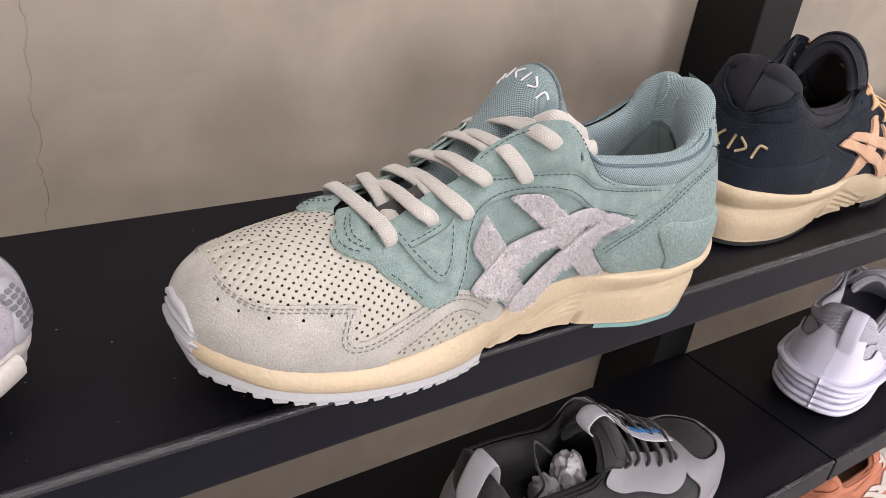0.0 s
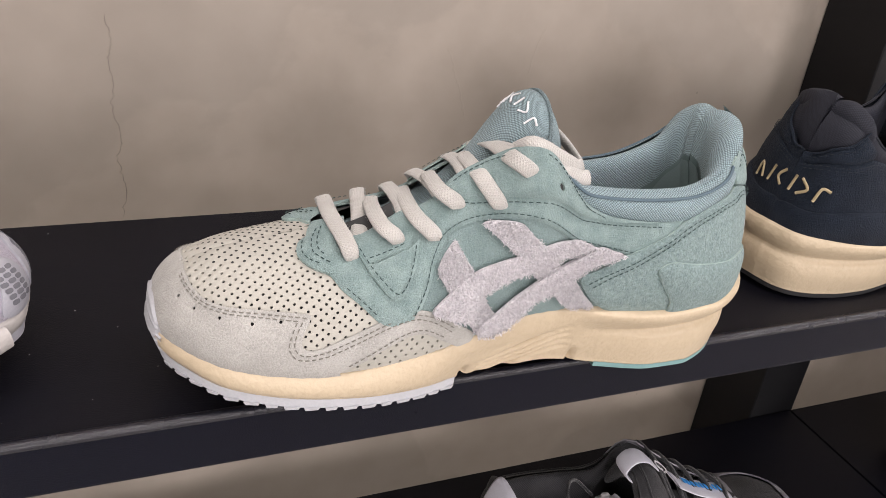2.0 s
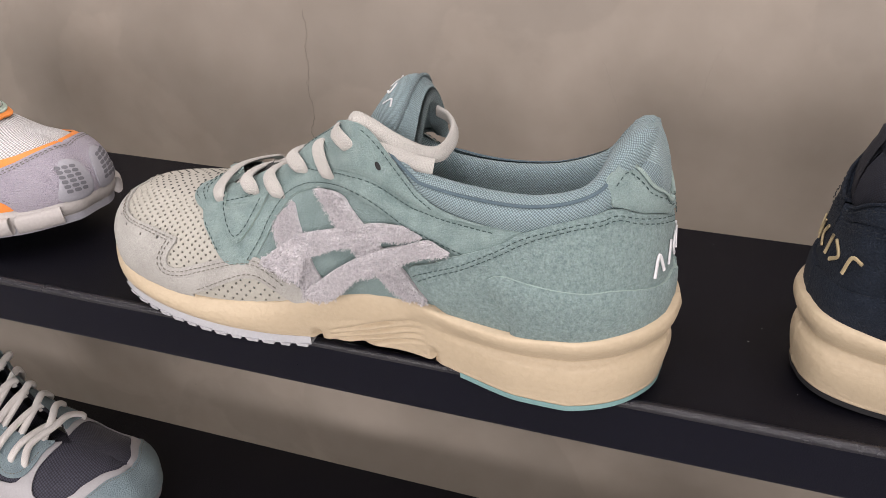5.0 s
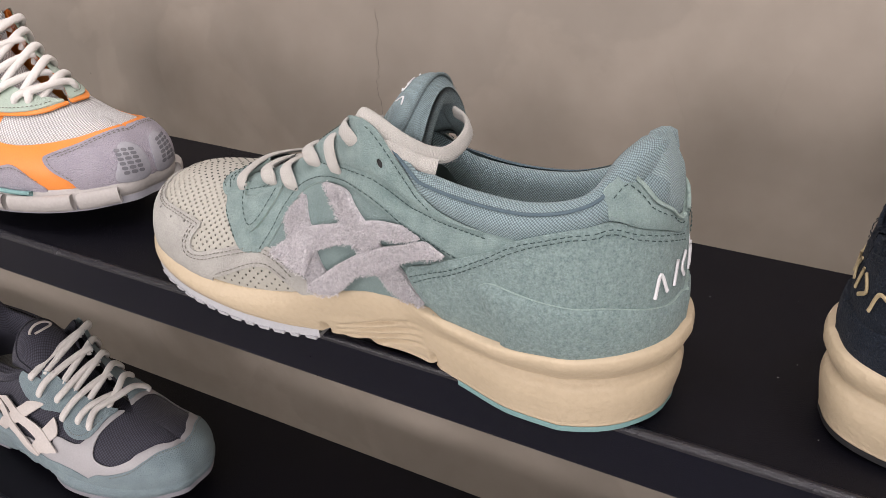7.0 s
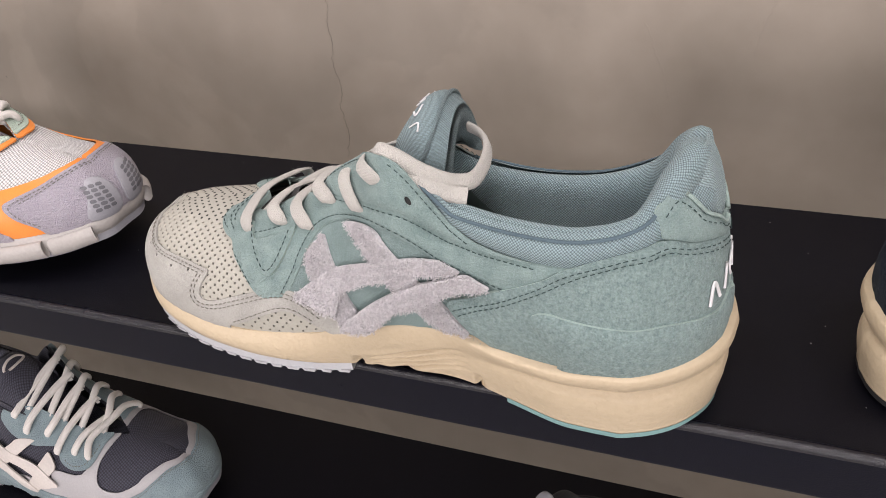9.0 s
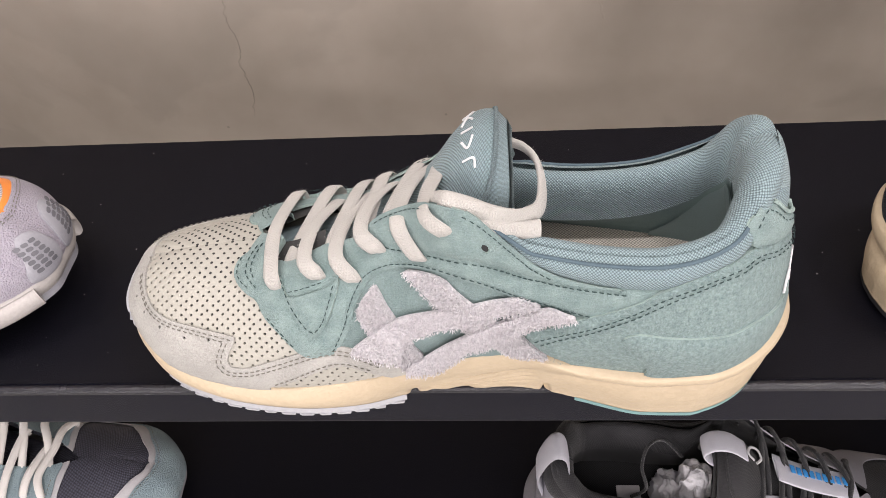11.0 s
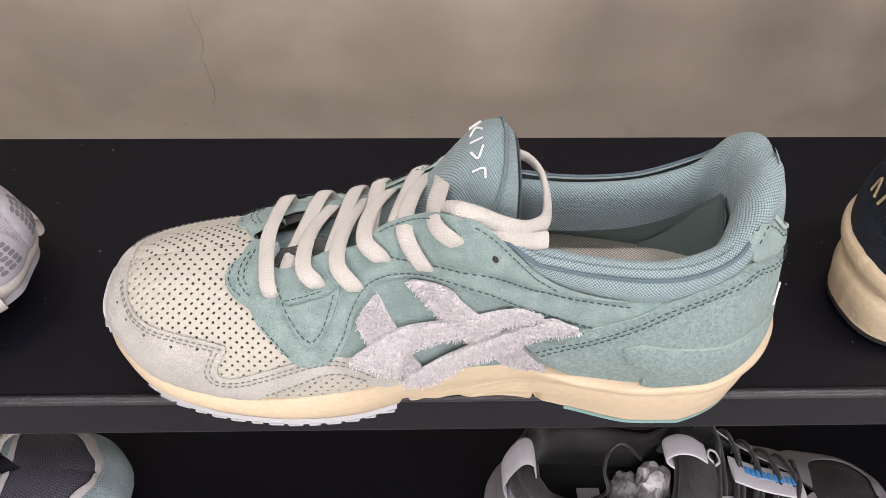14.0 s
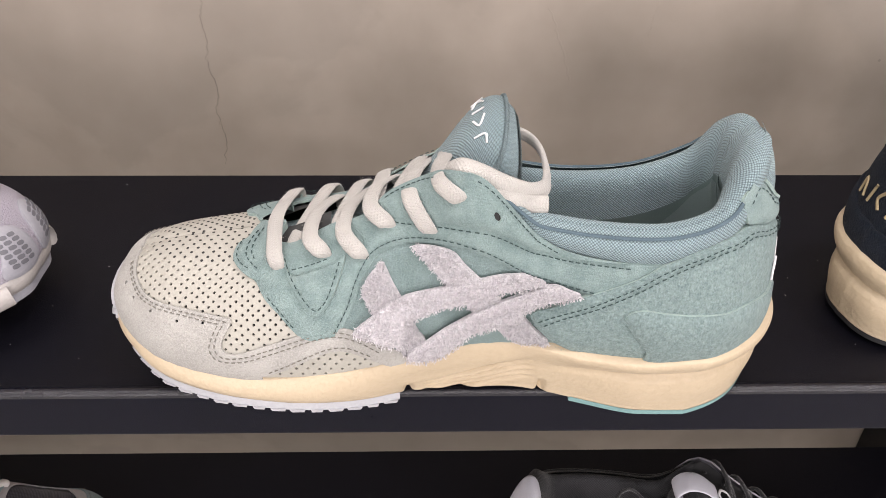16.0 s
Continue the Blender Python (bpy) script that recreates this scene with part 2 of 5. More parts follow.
# ---- mesh helpers ----
def mesh_object(name, verts, faces, material, parent=None, label="", smooth=True, uvs=None):
    me = bpy.data.meshes.new(name)
    me.from_pydata([tuple(map(float, v)) for v in verts], [], [tuple(map(int, f)) for f in faces])
    me.materials.append(material)
    if smooth:
        me.polygons.foreach_set("use_smooth", [True] * len(me.polygons))
    if uvs is not None:
        layer = me.uv_layers.new(name="UVMap")
        flat = np.asarray(uvs, float)[[lp.vertex_index for lp in me.loops]]
        layer.data.foreach_set("uv", flat.ravel())
    me.update()
    ob = new(name, me)
    if parent is not None:
        ob.parent = parent
    if label:
        tagged(ob, label)
    return ob


def part(name, bm, material, parent, label="", smooth=False):
    me = bpy.data.meshes.new(name)
    bm.normal_update()
    bm.to_mesh(me)
    bm.free()
    me.materials.append(material)
    if smooth:
        me.polygons.foreach_set("use_smooth", [True] * len(me.polygons))
    ob = new(name, me)
    if parent is not None:
        ob.parent = parent
    if label:
        tagged(ob, label)
    return ob


def box_bm(lo, hi, bevel=0.0, segments=2):
    bm = bmesh.new()
    bmesh.ops.create_cube(bm, size=1)
    for v in bm.verts:
        v.co = Vector([lo[i] + (v.co[i] + 0.5) * (hi[i] - lo[i]) for i in range(3)])
    if bevel:
        bmesh.ops.bevel(bm, geom=bm.edges[:], offset=bevel, segments=segments, affect="EDGES", profile=0.5)
    return bm


def grid_faces(nu, nv, closed_u=False, closed_v=False, flip=False):
    out = []
    for i in range(nu if closed_u else nu - 1):
        for j in range(nv if closed_v else nv - 1):
            a, b = i * nv + j, ((i + 1) % nu) * nv + j
            c, d = ((i + 1) % nu) * nv + (j + 1) % nv, i * nv + (j + 1) % nv
            out.append((a, d, c, b) if flip else (a, b, c, d))
    return out


def glide(points, per=6, closed=False):
    """A smooth line through control points (Catmull-Rom)."""
    p = np.asarray(points, float)
    n = len(p)
    ext = np.concatenate([p[-1:], p, p[:2]]) if closed else np.concatenate([2 * p[:1] - p[1:2], p, 2 * p[-1:] - p[-2:-1]])
    out = []
    for i in range(n if closed else n - 1):
        a, b, c, d = ext[i:i + 4]
        for s in np.arange(per) / per:
            out.append(0.5 * (2 * b + (c - a) * s + (2 * a - 5 * b + 4 * c - d) * s * s + (3 * b - a - 3 * c + d) * s ** 3))
    if not closed:
        out.append(p[-1])
    return np.array(out)


def ribbon(name, points, width, thick, material, parent, up=(0, -0.5, 1), per=6, sides=10, ups=None, label="", tuck=False):
    """A flat cord swept along a line; its texture runs along it."""
    c = glide(points, per)
    u = glide(ups, per) if ups is not None else np.tile(np.asarray(up, float), (len(c), 1))
    t = np.gradient(c, axis=0)
    t /= np.linalg.norm(t, axis=1, keepdims=True) + 1e-12
    side = np.cross(t, u)
    side /= np.linalg.norm(side, axis=1, keepdims=True) + 1e-12
    nrm = np.cross(side, t)
    run = np.concatenate([[0], np.cumsum(np.linalg.norm(np.diff(c, axis=0), axis=1))])
    ang = np.linspace(0, 2 * np.pi, sides + 1)
    wide = np.full(len(c), width)
    if tuck:
        gap = np.minimum(run, run[-1] - run)
        wide = width * (.42 + .58 * np.sqrt(np.clip(gap / .008, 0, 1)))
    ca, sa = np.sign(np.cos(ang)) * np.abs(np.cos(ang)) ** 0.7, np.sin(ang)
    v = c[:, None] + side[:, None] * (ca[None, :] * wide[:, None] / 2)[..., None] + nrm[:, None] * (sa * thick / 2)[None, :, None]
    uv = np.stack(np.broadcast_arrays(run[:, None], np.linspace(0, 1, sides + 1)[None]), -1)
    f = grid_faces(len(c), sides + 1)
    nv = sides + 1
    f += [tuple(range(nv - 2, -1, -1)), tuple((len(c) - 1) * nv + i for i in range(nv - 1))]
    return mesh_object(name, v.reshape(-1, 3), f, material, parent, label, uvs=uv.reshape(-1, 2))


# ---- shoe building: everything is laid on the last ----
ORIGIN = np.array([.21, .033, 0.0])
DK, DV = .021, .078          # about how many metres a step of K and of v are


def inside(pts, poly):
    x, y = pts[:, 0], pts[:, 1]
    hit = np.zeros(len(pts), bool)
    for (x1, y1), (x2, y2) in zip(poly, np.roll(poly, -1, 0)):
        if y1 != y2:
            hit ^= ((y1 > y) != (y2 > y)) & (x < (x2 - x1) * (y - y1) / (y2 - y1) + x1)
    return hit


def side_of(outline, far):
    o = np.asarray(outline, float)
    return o * [-1, 1] if far else o


def panel(name, outline, off, material, parent, thick=.0012, step=.0026, holes=(), far=False, label="", per=4, fuzz=0.0, edge=None, puff=0.0, soft_edge=.0016):
    """A leather or cloth piece cut to an outline in (K, v), laid off metres over the last."""
    from mathutils.geometry import delaunay_2d_cdt
    o = glide(outline, per, closed=True)
    o[:, 0], o[:, 1] = np.clip(o[:, 0], 0, 15), np.clip(o[:, 1], 0, 1)
    keep = np.linalg.norm((np.roll(o, -1, 0) - o) * [DK, DV], axis=1) > 2e-4
    o = o[keep]
    scale = np.array([DK, DV])
    d = o * scale
    pts, edges = list(map(tuple, d)), [(i, (i + 1) % len(d)) for i in range(len(d))]
    lo, hi = d.min(0), d.max(0)
    gx, gy = np.meshgrid(np.arange(lo[0], hi[0], step), np.arange(lo[1], hi[1], step), indexing="ij")
    gy = gy + (np.arange(gx.shape[0]) % 2)[:, None] * step / 2
    g = np.stack([gx.ravel(), gy.ravel()], -1)
    g = g[inside(g, d)]
    if len(g):
        g = g[np.min(np.linalg.norm(g[:, None] - d[None], axis=-1), axis=1) > step * .55]
    rings = [np.asarray(h) * scale for h in holes]
    if rings and len(g):
        mid = np.array([r.mean(0) for r in rings])
        g = g[np.min(np.linalg.norm(g[:, None] - mid[None], axis=-1), axis=1) > step * .5]
    pts += list(map(tuple, g))
    for r in rings:
        b = len(pts)
        pts += list(map(tuple, r))
        edges += [(b + i, b + (i + 1) % len(r)) for i in range(len(r))]
    vs, _, fs, *_ = delaunay_2d_cdt([Vector(p) for p in pts], edges, [], 1, 1e-7)
    vs = np.array([tuple(v) for v in vs])
    fs = np.array([list(f) for f in fs if len(f) == 3])
    mids = vs[fs].mean(1)
    good = inside(mids, d)
    for r in rings:
        near = np.linalg.norm(mids - r.mean(0), axis=1) < .003
        good[near] &= ~inside(mids[near], r)
    fs = fs[good]
    a = vs[fs]
    turn = (a[:, 1, 0] - a[:, 0, 0]) * (a[:, 2, 1] - a[:, 0, 1]) - (a[:, 1, 1] - a[:, 0, 1]) * (a[:, 2, 0] - a[:, 0, 0])
    fs[turn < 0] = fs[turn < 0][:, ::-1]
    count = {}
    for f in fs:
        for i in range(3):
            e = (f[i], f[(i + 1) % 3])
            count[e] = 1
    def joined(j):
        return vs[j, 1] > .9985 * DV or vs[j, 0] < .0015 * DK or vs[j, 0] > 14.998 * DK

    rim = [e for e in count if (e[1], e[0]) not in count and not (joined(e[0]) and joined(e[1]))]
    on_rim = np.zeros(len(vs), bool)
    for e in rim:
        on_rim[[j for j in e if not joined(j)]] = True
    uv = vs / scale
    offs = np.where(on_rim, off - .00025, off)
    if puff:
        free = d[(d[:, 1] < .995 * DV) & (d[:, 0] > .01 * DK) & (d[:, 0] < 14.98 * DK)]
        gap = np.min(np.linalg.norm(vs[:, None] - free[None], axis=-1), axis=1)
        offs = offs + puff * (1 - np.exp(-gap / soft_edge)) - puff * .4
    if fuzz:
        offs = offs + np.random.default_rng(len(vs)).uniform(-fuzz, fuzz, len(vs))
    K = -uv[:, 0] if far else uv[:, 0]
    K = np.where(K == 0, 1e-4 * (-1 if far else 1), K)
    top = surf(K, uv[:, 1], offs)
    ids = np.array(sorted({j for e in rim for j in e}), int)
    low = {j: len(vs) + 2 * n for n, j in enumerate(ids)}
    base = surf(K[ids], uv[ids, 1], off - thick)
    skirt = np.stack([top[ids], base], 1).reshape(-1, 3)
    faces = [tuple(f) for f in fs] + [(low[a], low[a] + 1, low[b] + 1, low[b]) for a, b in rim]
    if far:
        faces = [f[::-1] for f in faces]
    flat = np.concatenate([vs, np.repeat(vs[ids], 2, 0)])
    ob = mesh_object(name, np.concatenate([top, skirt]) - ORIGIN, faces, material, parent, label, uvs=flat)
    if edge is not None:
        ob.data.materials.append(edge)
        ob.data.polygons.foreach_set("material_index", [0] * len(fs) + [1] * len(rim))
    return ob


def along(path, spacing):
    """Evenly spaced (K, v) places along a line on the last, by true length."""
    c = glide(path, 12)
    p = raw_surf(np.clip(c[:, 0], -15, 15), np.clip(c[:, 1], 0, 1))
    run = np.concatenate([[0], np.cumsum(np.linalg.norm(np.diff(p, axis=0), axis=1))])
    s = np.arange(spacing / 2, run[-1], spacing)
    return np.stack([np.interp(s, run, c[:, i]) for i in (0, 1)], -1)


def stitches(name, paths, off, material, parent, spacing=.0027, length=.0018, width=.00042):
    """Rows of single stitches, each a small raised bar."""
    V, F = [], []
    for path in paths:
        q = along(path, spacing / 4)
        P = surf(q[:, 0], q[:, 1], off)
        U = surf(q[:, 0], q[:, 1], off + .001) - P
        for i in range(0, len(P) - 3, 4):
            a, b = P[i], P[i + 2]
            t = b - a
            t = t / (np.linalg.norm(t) + 1e-9)
            u = U[i] / (np.linalg.norm(U[i]) + 1e-9)
            s = np.cross(t, u) * width / 2
            m, h = (a + b) / 2, u * .00035
            n = len(V)
            V += [m - t * length / 2 - s, m - t * length / 2 + s, m + t * length / 2 + s, m + t * length / 2 - s,
                  m - t * length / 4 - s * .6 + h, m - t * length / 4 + s * .6 + h, m + t * length / 4 + s * .6 + h, m + t * length / 4 - s * .6 + h]
            F += [(n + 4, n + 5, n + 6, n + 7), (n, n + 1, n + 5, n + 4), (n + 1, n + 2, n + 6, n + 5), (n + 2, n + 3, n + 7, n + 6), (n + 3, n, n + 4, n + 7)]
    return mesh_object(name, np.array(V) - ORIGIN, F, material, parent, smooth=False)


def metric(p):
    """Lengths along a grid's two ways, as texture places in metres."""
    a = np.concatenate([np.zeros((1, p.shape[1])), np.cumsum(np.linalg.norm(np.diff(p, axis=0), axis=-1), axis=0)])
    b = np.concatenate([np.zeros((p.shape[0], 1)), np.cumsum(np.linalg.norm(np.diff(p, axis=1), axis=-1), axis=1)], axis=1)
    a = np.repeat(a.mean(1, keepdims=True), p.shape[1], 1)
    return np.stack([a, b], -1).reshape(-1, 2)


def shell(name, k0, k1, v0, v1, off, material, parent, nk=60, nv=24, label=""):
    """A plain stretch of the last's own surface; v0 and v1 may follow K."""
    K = np.linspace(k0, k1, nk)
    f0 = v0(np.abs(K)) if callable(v0) else np.full(nk, v0)
    f1 = v1(np.abs(K)) if callable(v1) else np.full(nk, v1)
    s = np.linspace(0, 1, nv)
    v = f0[:, None] + (f1 - f0)[:, None] * s
    o = off(np.abs(K)[:, None] + 0 * v, v) if callable(off) else off
    p = surf(K[:, None] + 0 * v, v, o)
    return mesh_object(name, p.reshape(-1, 3) - ORIGIN, grid_faces(nk, nv, flip=k0 < 0 and k1 <= 0), material, parent, label, uvs=metric(p))


SOLE_Z = np.array([.025, .0245, .0230, .0200, .0165, .0135, .0110, .0080, .0085, .0075, .0040, .0028, .0028, .0040, .0055, .0065])
SOLE_IN = np.array([-.001, 0, 0, .001, .002, .002, .000, -.007, -.008, -.007, -.003, .001, .0015, .0015, .0015, .0015])


def wall_point(K, w):
    """The midsole's side: w from its upper edge (0) to its lower one (1)."""
    K, w = np.broadcast_arrays(np.asarray(K, float), np.asarray(w, float))
    k = np.abs(K)
    p, n = seam(K)
    top, low = p[..., 2] + .0022 + .0024 * np.clip((k - 8.8) / 1.2, 0, 1), spline(SOLE_Z, k)
    z = top + (low - top) * w
    heel = np.clip((k - 9.3) / 1.6, 0, 1)
    s = w * w * (3 - 2 * w)
    o = .0012 + .0022 * np.sin(np.pi * np.clip(w * 1.06, 0, 1)) ** .7 * (1 - .3 * heel) + s * spline(SOLE_IN, k)
    o = o + heel * (.0022 * np.exp(-((w - .17) / .14) ** 2) - .0026 * np.exp(-((w - .40) / .055) ** 2) + .0012 * np.exp(-((w - .62) / .2) ** 2))
    groove = np.clip(1 - np.abs(k - 8.2) / 1.1, 0, 1) ** .5
    flute = w - .66 + (k - 8.1) * .20
    for c in (-.10, .02, .14, .26):
        o = o - groove * .0034 * np.exp(-((flute - c) / .032) ** 2)
    o = o + np.clip(1 - np.abs(k - 8.1) / 1.6, 0, 1) * .0022 * np.clip((w - .5) * 6, 0, 1)
    for kc in (6.85, 9.45):
        o = o - .0045 * np.exp(-((k - kc) / .055) ** 2) * np.clip((w - .70) * 5, 0, 1)
    o = o + .0046 * np.clip((k - 12.3) / 2.2, 0, 1) + (.0085 - .0046 * np.clip((k - 12.3) / 2.2, 0, 1)) * np.exp(-(w / .24) ** 2) * np.clip((k - 8.8) / 1.2, 0, 1)
    o = np.where(w <= 0.0, -.003, o)
    tilt = p + n * o[..., None]
    return np.stack([tilt[..., 0], tilt[..., 1], z], -1)


def loop_K(n):
    return np.concatenate([np.linspace(0, 15, n), np.linspace(-15, 0, n)[1:-1]])


def fill_bottom(ring_lo, z):
    """Faces that close a ring of points from below with a strip across the shoe."""
    n = len(ring_lo)
    h = n // 2
    return [(i, i + 1, n - 1 - i, (n - i) % n) for i in range(1, h - 1)] + [(0, 1, n - 1)]


def sole_unit(shoe, M, lugs=True):
    rows = np.concatenate([[0, .012, .05, .1, .15, .2, .26, .31, .35, .38, .41, .45, .48], np.arange(.50, .99, .02), [1.0]])
    K = loop_K(300)
    P = wall_point(K[:, None], rows[None])
    nk, nr = P.shape[:2]
    F = grid_faces(nk, nr, closed_u=True, flip=True)
    bottom = P[:, -1] + 0
    under = bottom + (ORIGIN * [1, 1, 0] + [0, 0, 0] - bottom * [1, 1, 0]) * .04
    V = np.concatenate([P.reshape(-1, 3), under])
    b = nk * nr
    F += [(i * nr + nr - 1, b + i, b + (i + 1) % nk, ((i + 1) % nk) * nr + nr - 1) for i in range(nk)]
    F += [tuple(b + j for j in f) for f in fill_bottom(under, 0)]
    mesh_object("midsole", V - ORIGIN, F, M["midsole"], shoe, "sculpted foam midsole")
    # outsole: a thin rim under the fore foot and one under the heel
    for name, ks, mat, drop in (("front_outsole", np.concatenate([np.linspace(-6.7, 6.7, 160)]), M["outsole"], .0044),
                                ("heel_outsole", np.concatenate([np.linspace(9.95, 15, 60), np.linspace(-15, -9.95, 60)[1:]]), M["heel_rubber"], None)):
        p, n = wall_point(ks, 1.0), seam(ks)[1]
        lo = p[:, 2] - (drop or .0026)
        lo = np.maximum(lo, 0.0)
        A = p + n * .0002 + [0, 0, .0003]
        B = np.stack([p[:, 0], p[:, 1], lo], -1) + n * -.0002
        C = np.stack([p[:, 0], p[:, 1], lo], -1) - n * .016
        V = np.stack([A, B, C], 1).reshape(-1, 3)
        F = grid_faces(len(ks), 3, flip=True)
        mesh_object(name, V - ORIGIN, F, mat, shoe, "thin rubber outsole", smooth=False)
    core = box_bm((-.045, -.020, 0), (.0, .022, .010), .003)
    part("tread", core, M["outsole"], shoe)
    core = box_bm((.075, -.022, 0), (.125, .02, .006), .002)
    part("heel_tread", core, M["heel_rubber"], shoe)
    if not lugs:
        return
    for sgn in (1, -1):
        ks = along([(sgn * 1.0, .0), (sgn * 3, .0), (sgn * 5, 0), (sgn * 6.6, .0)], .0080)[:, 0]
        for j, k in enumerate(ks):
            p, n = wall_point(k, 1.0), seam(k)[1]
            t = np.array([-n[1], n[0], 0])
            ln, dp = (.0066 if j % 3 else .0052), .0019
            V = []
            for z, g in ((-.0040, 1.0), (-.0040 - dp, .80)):
                for a, b in ((-1, .0004), (1, .0004), (1, -.012), (-1, -.012)):
                    V.append(p + t * a * ln / 2 * g + n * (b - .0006 * (g < 1)) + [0, 0, z])
            F = [(0, 1, 2, 3), (7, 6, 5, 4), (0, 4, 5, 1), (1, 5, 6, 2), (2, 6, 7, 3), (3, 7, 4, 0)]
            mesh_object("lug", np.array(V) - ORIGIN, F, M["outsole"], shoe, smooth=False)


def toe_bumper(shoe, mat):
    """The outsole's rubber turned up over the toe, with cross ribs."""
    K, s = np.linspace(-1.25, 1.25, 60), np.linspace(0, 1, 40)
    z0 = .018
    kk, ss = np.meshgrid(K, s, indexing="ij")
    rib = .0011 * (np.sin(ss * 30) > -.25) * (np.abs(kk) < 1.05)
    edge = (1 - (np.abs(kk) / 1.25) ** 4)
    p, n = seam(kk)
    q = surf(kk, np.clip(ss * .34 * edge, 0, 1), .0012)
    hi = p[..., 2] + 0
    low = wall_point(kk, 1.0)
    mix = np.clip(ss / .45, 0, 1)[..., None]
    V = np.where(ss[..., None] < .45, low * (1 - mix) + (p + n * .004) * mix, 0)
    up = np.clip((ss - .45) / .55, 0, 1)
    W = surf(kk, up * .26 * edge, .0022)
    V = np.where(ss[..., None] < .45, V, W) + n * rib[..., None]
    mesh_object("toe_bumper", V.reshape(-1, 3) - ORIGIN, grid_faces(60, 40, flip=True), mat, shoe, "ribbed rubber toe bumper")


def lining(shoe, M):
    """Padded topline rolled inwards, and the lining down to the insole."""
    for sgn in (1, -1):
        K = np.linspace(8.1, 15, 70) * sgn
        k = np.abs(K)
        e = raw_surf(K, 1.0)
        _, n = seam(K)
        into = -n
        fat = np.clip((k - 8.1) / 1.2, .25, 1)
        back = np.clip((k - 11.9) / 1.2, 0, 1)
        back = back * back * (3 - 2 * back)
        rows = [(-.0012, -.008), (-.0019, -.004), (-.0010, -.0006), (.0006, .0007), (.0028, .0007), (.0052, -.0012), (.0068, -.005), (.0074, -.012), (.0070, -.022)]
        V = [e + into * (a * fat - back * .0060 * np.clip(1 - (a + .002) / .009, 0, 1))[:, None] + np.array([0, 0, 1.0]) * (b * (.5 + .5 * fat) + back * .0040 * (b > -.002) * np.clip(1 - ((k - 13.3) / 1.75) ** 2, 0, 1))[:, None] for a, b in rows]
        p, _ = seam(K)
        base = p + into * .010
        base[:, 2] = .050
        for s in (.35, .7, 1.0):
            V.append(V[8] * (1 - s) + base * s)
        V = np.stack(V, 1)
        V[-1, :, 1] = .032 + (V[-1, :, 1] - .032) * .02
        mesh_object("collar_lining", V[:, :9].reshape(-1, 3) - ORIGIN, grid_faces(70, 9, flip=sgn < 0), M["knit"], shoe, "padded knit collar lining", uvs=metric(V[:, :9]))
        mesh_object("heel_lining", V[:, 8:].reshape(-1, 3) - ORIGIN, grid_faces(70, 4, flip=sgn < 0), M["lining"], shoe, "smooth inner lining")
        if M.get("pocket"):
            j = k > 11.3
            t = np.linspace(0, 1, 12)[None, :]
            t0 = (.06 + .9 * np.clip((12.7 - k[j]) / 1.4, 0, 1) ** 2)[:, None]
            t = t0 + (1 - t0) * t
            Q = V[j, 8][:, None] * (1 - t[..., None]) + base[j][:, None] * t[..., None] + into[j][:, None] * .0012
            mesh_object("heel_pocket", Q.reshape(-1, 3) - ORIGIN, grid_faces(int(j.sum()), 12, flip=sgn < 0), M["pocket"], shoe, "smooth grey-green heel pocket")
    K = loop_K(60)
    p, n = seam(K)
    ring = p - n * .010
    ring[:, 2] = .050
    mesh_object("insole", ring - ORIGIN, [f[::-1] for f in fill_bottom(ring, 0)], M["insole"], shoe, "textured insole", uvs=ring[:, :2])


def tongue_point(s, w, low=False):
    line = np.array([(.138, .033, .0630), (.162, .033, .0690), (.190, .032, .0815), (.2085, .032, .0985), (.2215, .0325, .1175), (.2300, .033, .1270), (.2375, .033, .1288), (.2430, .033, .1235)])
    half = np.array([.011, .014, .018, .0212, .0232, .0240, .0235, .0215])
    drop = np.array([.001, .003, .007, .016, .027, .032, .034, .033])
    s = s - .11 * np.abs(w) ** 3 * np.clip((s - .55) / .45, 0, 1)
    x = s * (len(line) - 1)
    c = np.stack([spline(line[:, i], x) for i in range(3)], -1)
    h, d = spline(half, x), spline(drop, x)
    a = w * 1.45
    y = h * np.sin(a)
    z = -d * (1 - np.cos(a))
    return c + np.stack([.12 * d * (1 - np.cos(a)), y, z], -1)


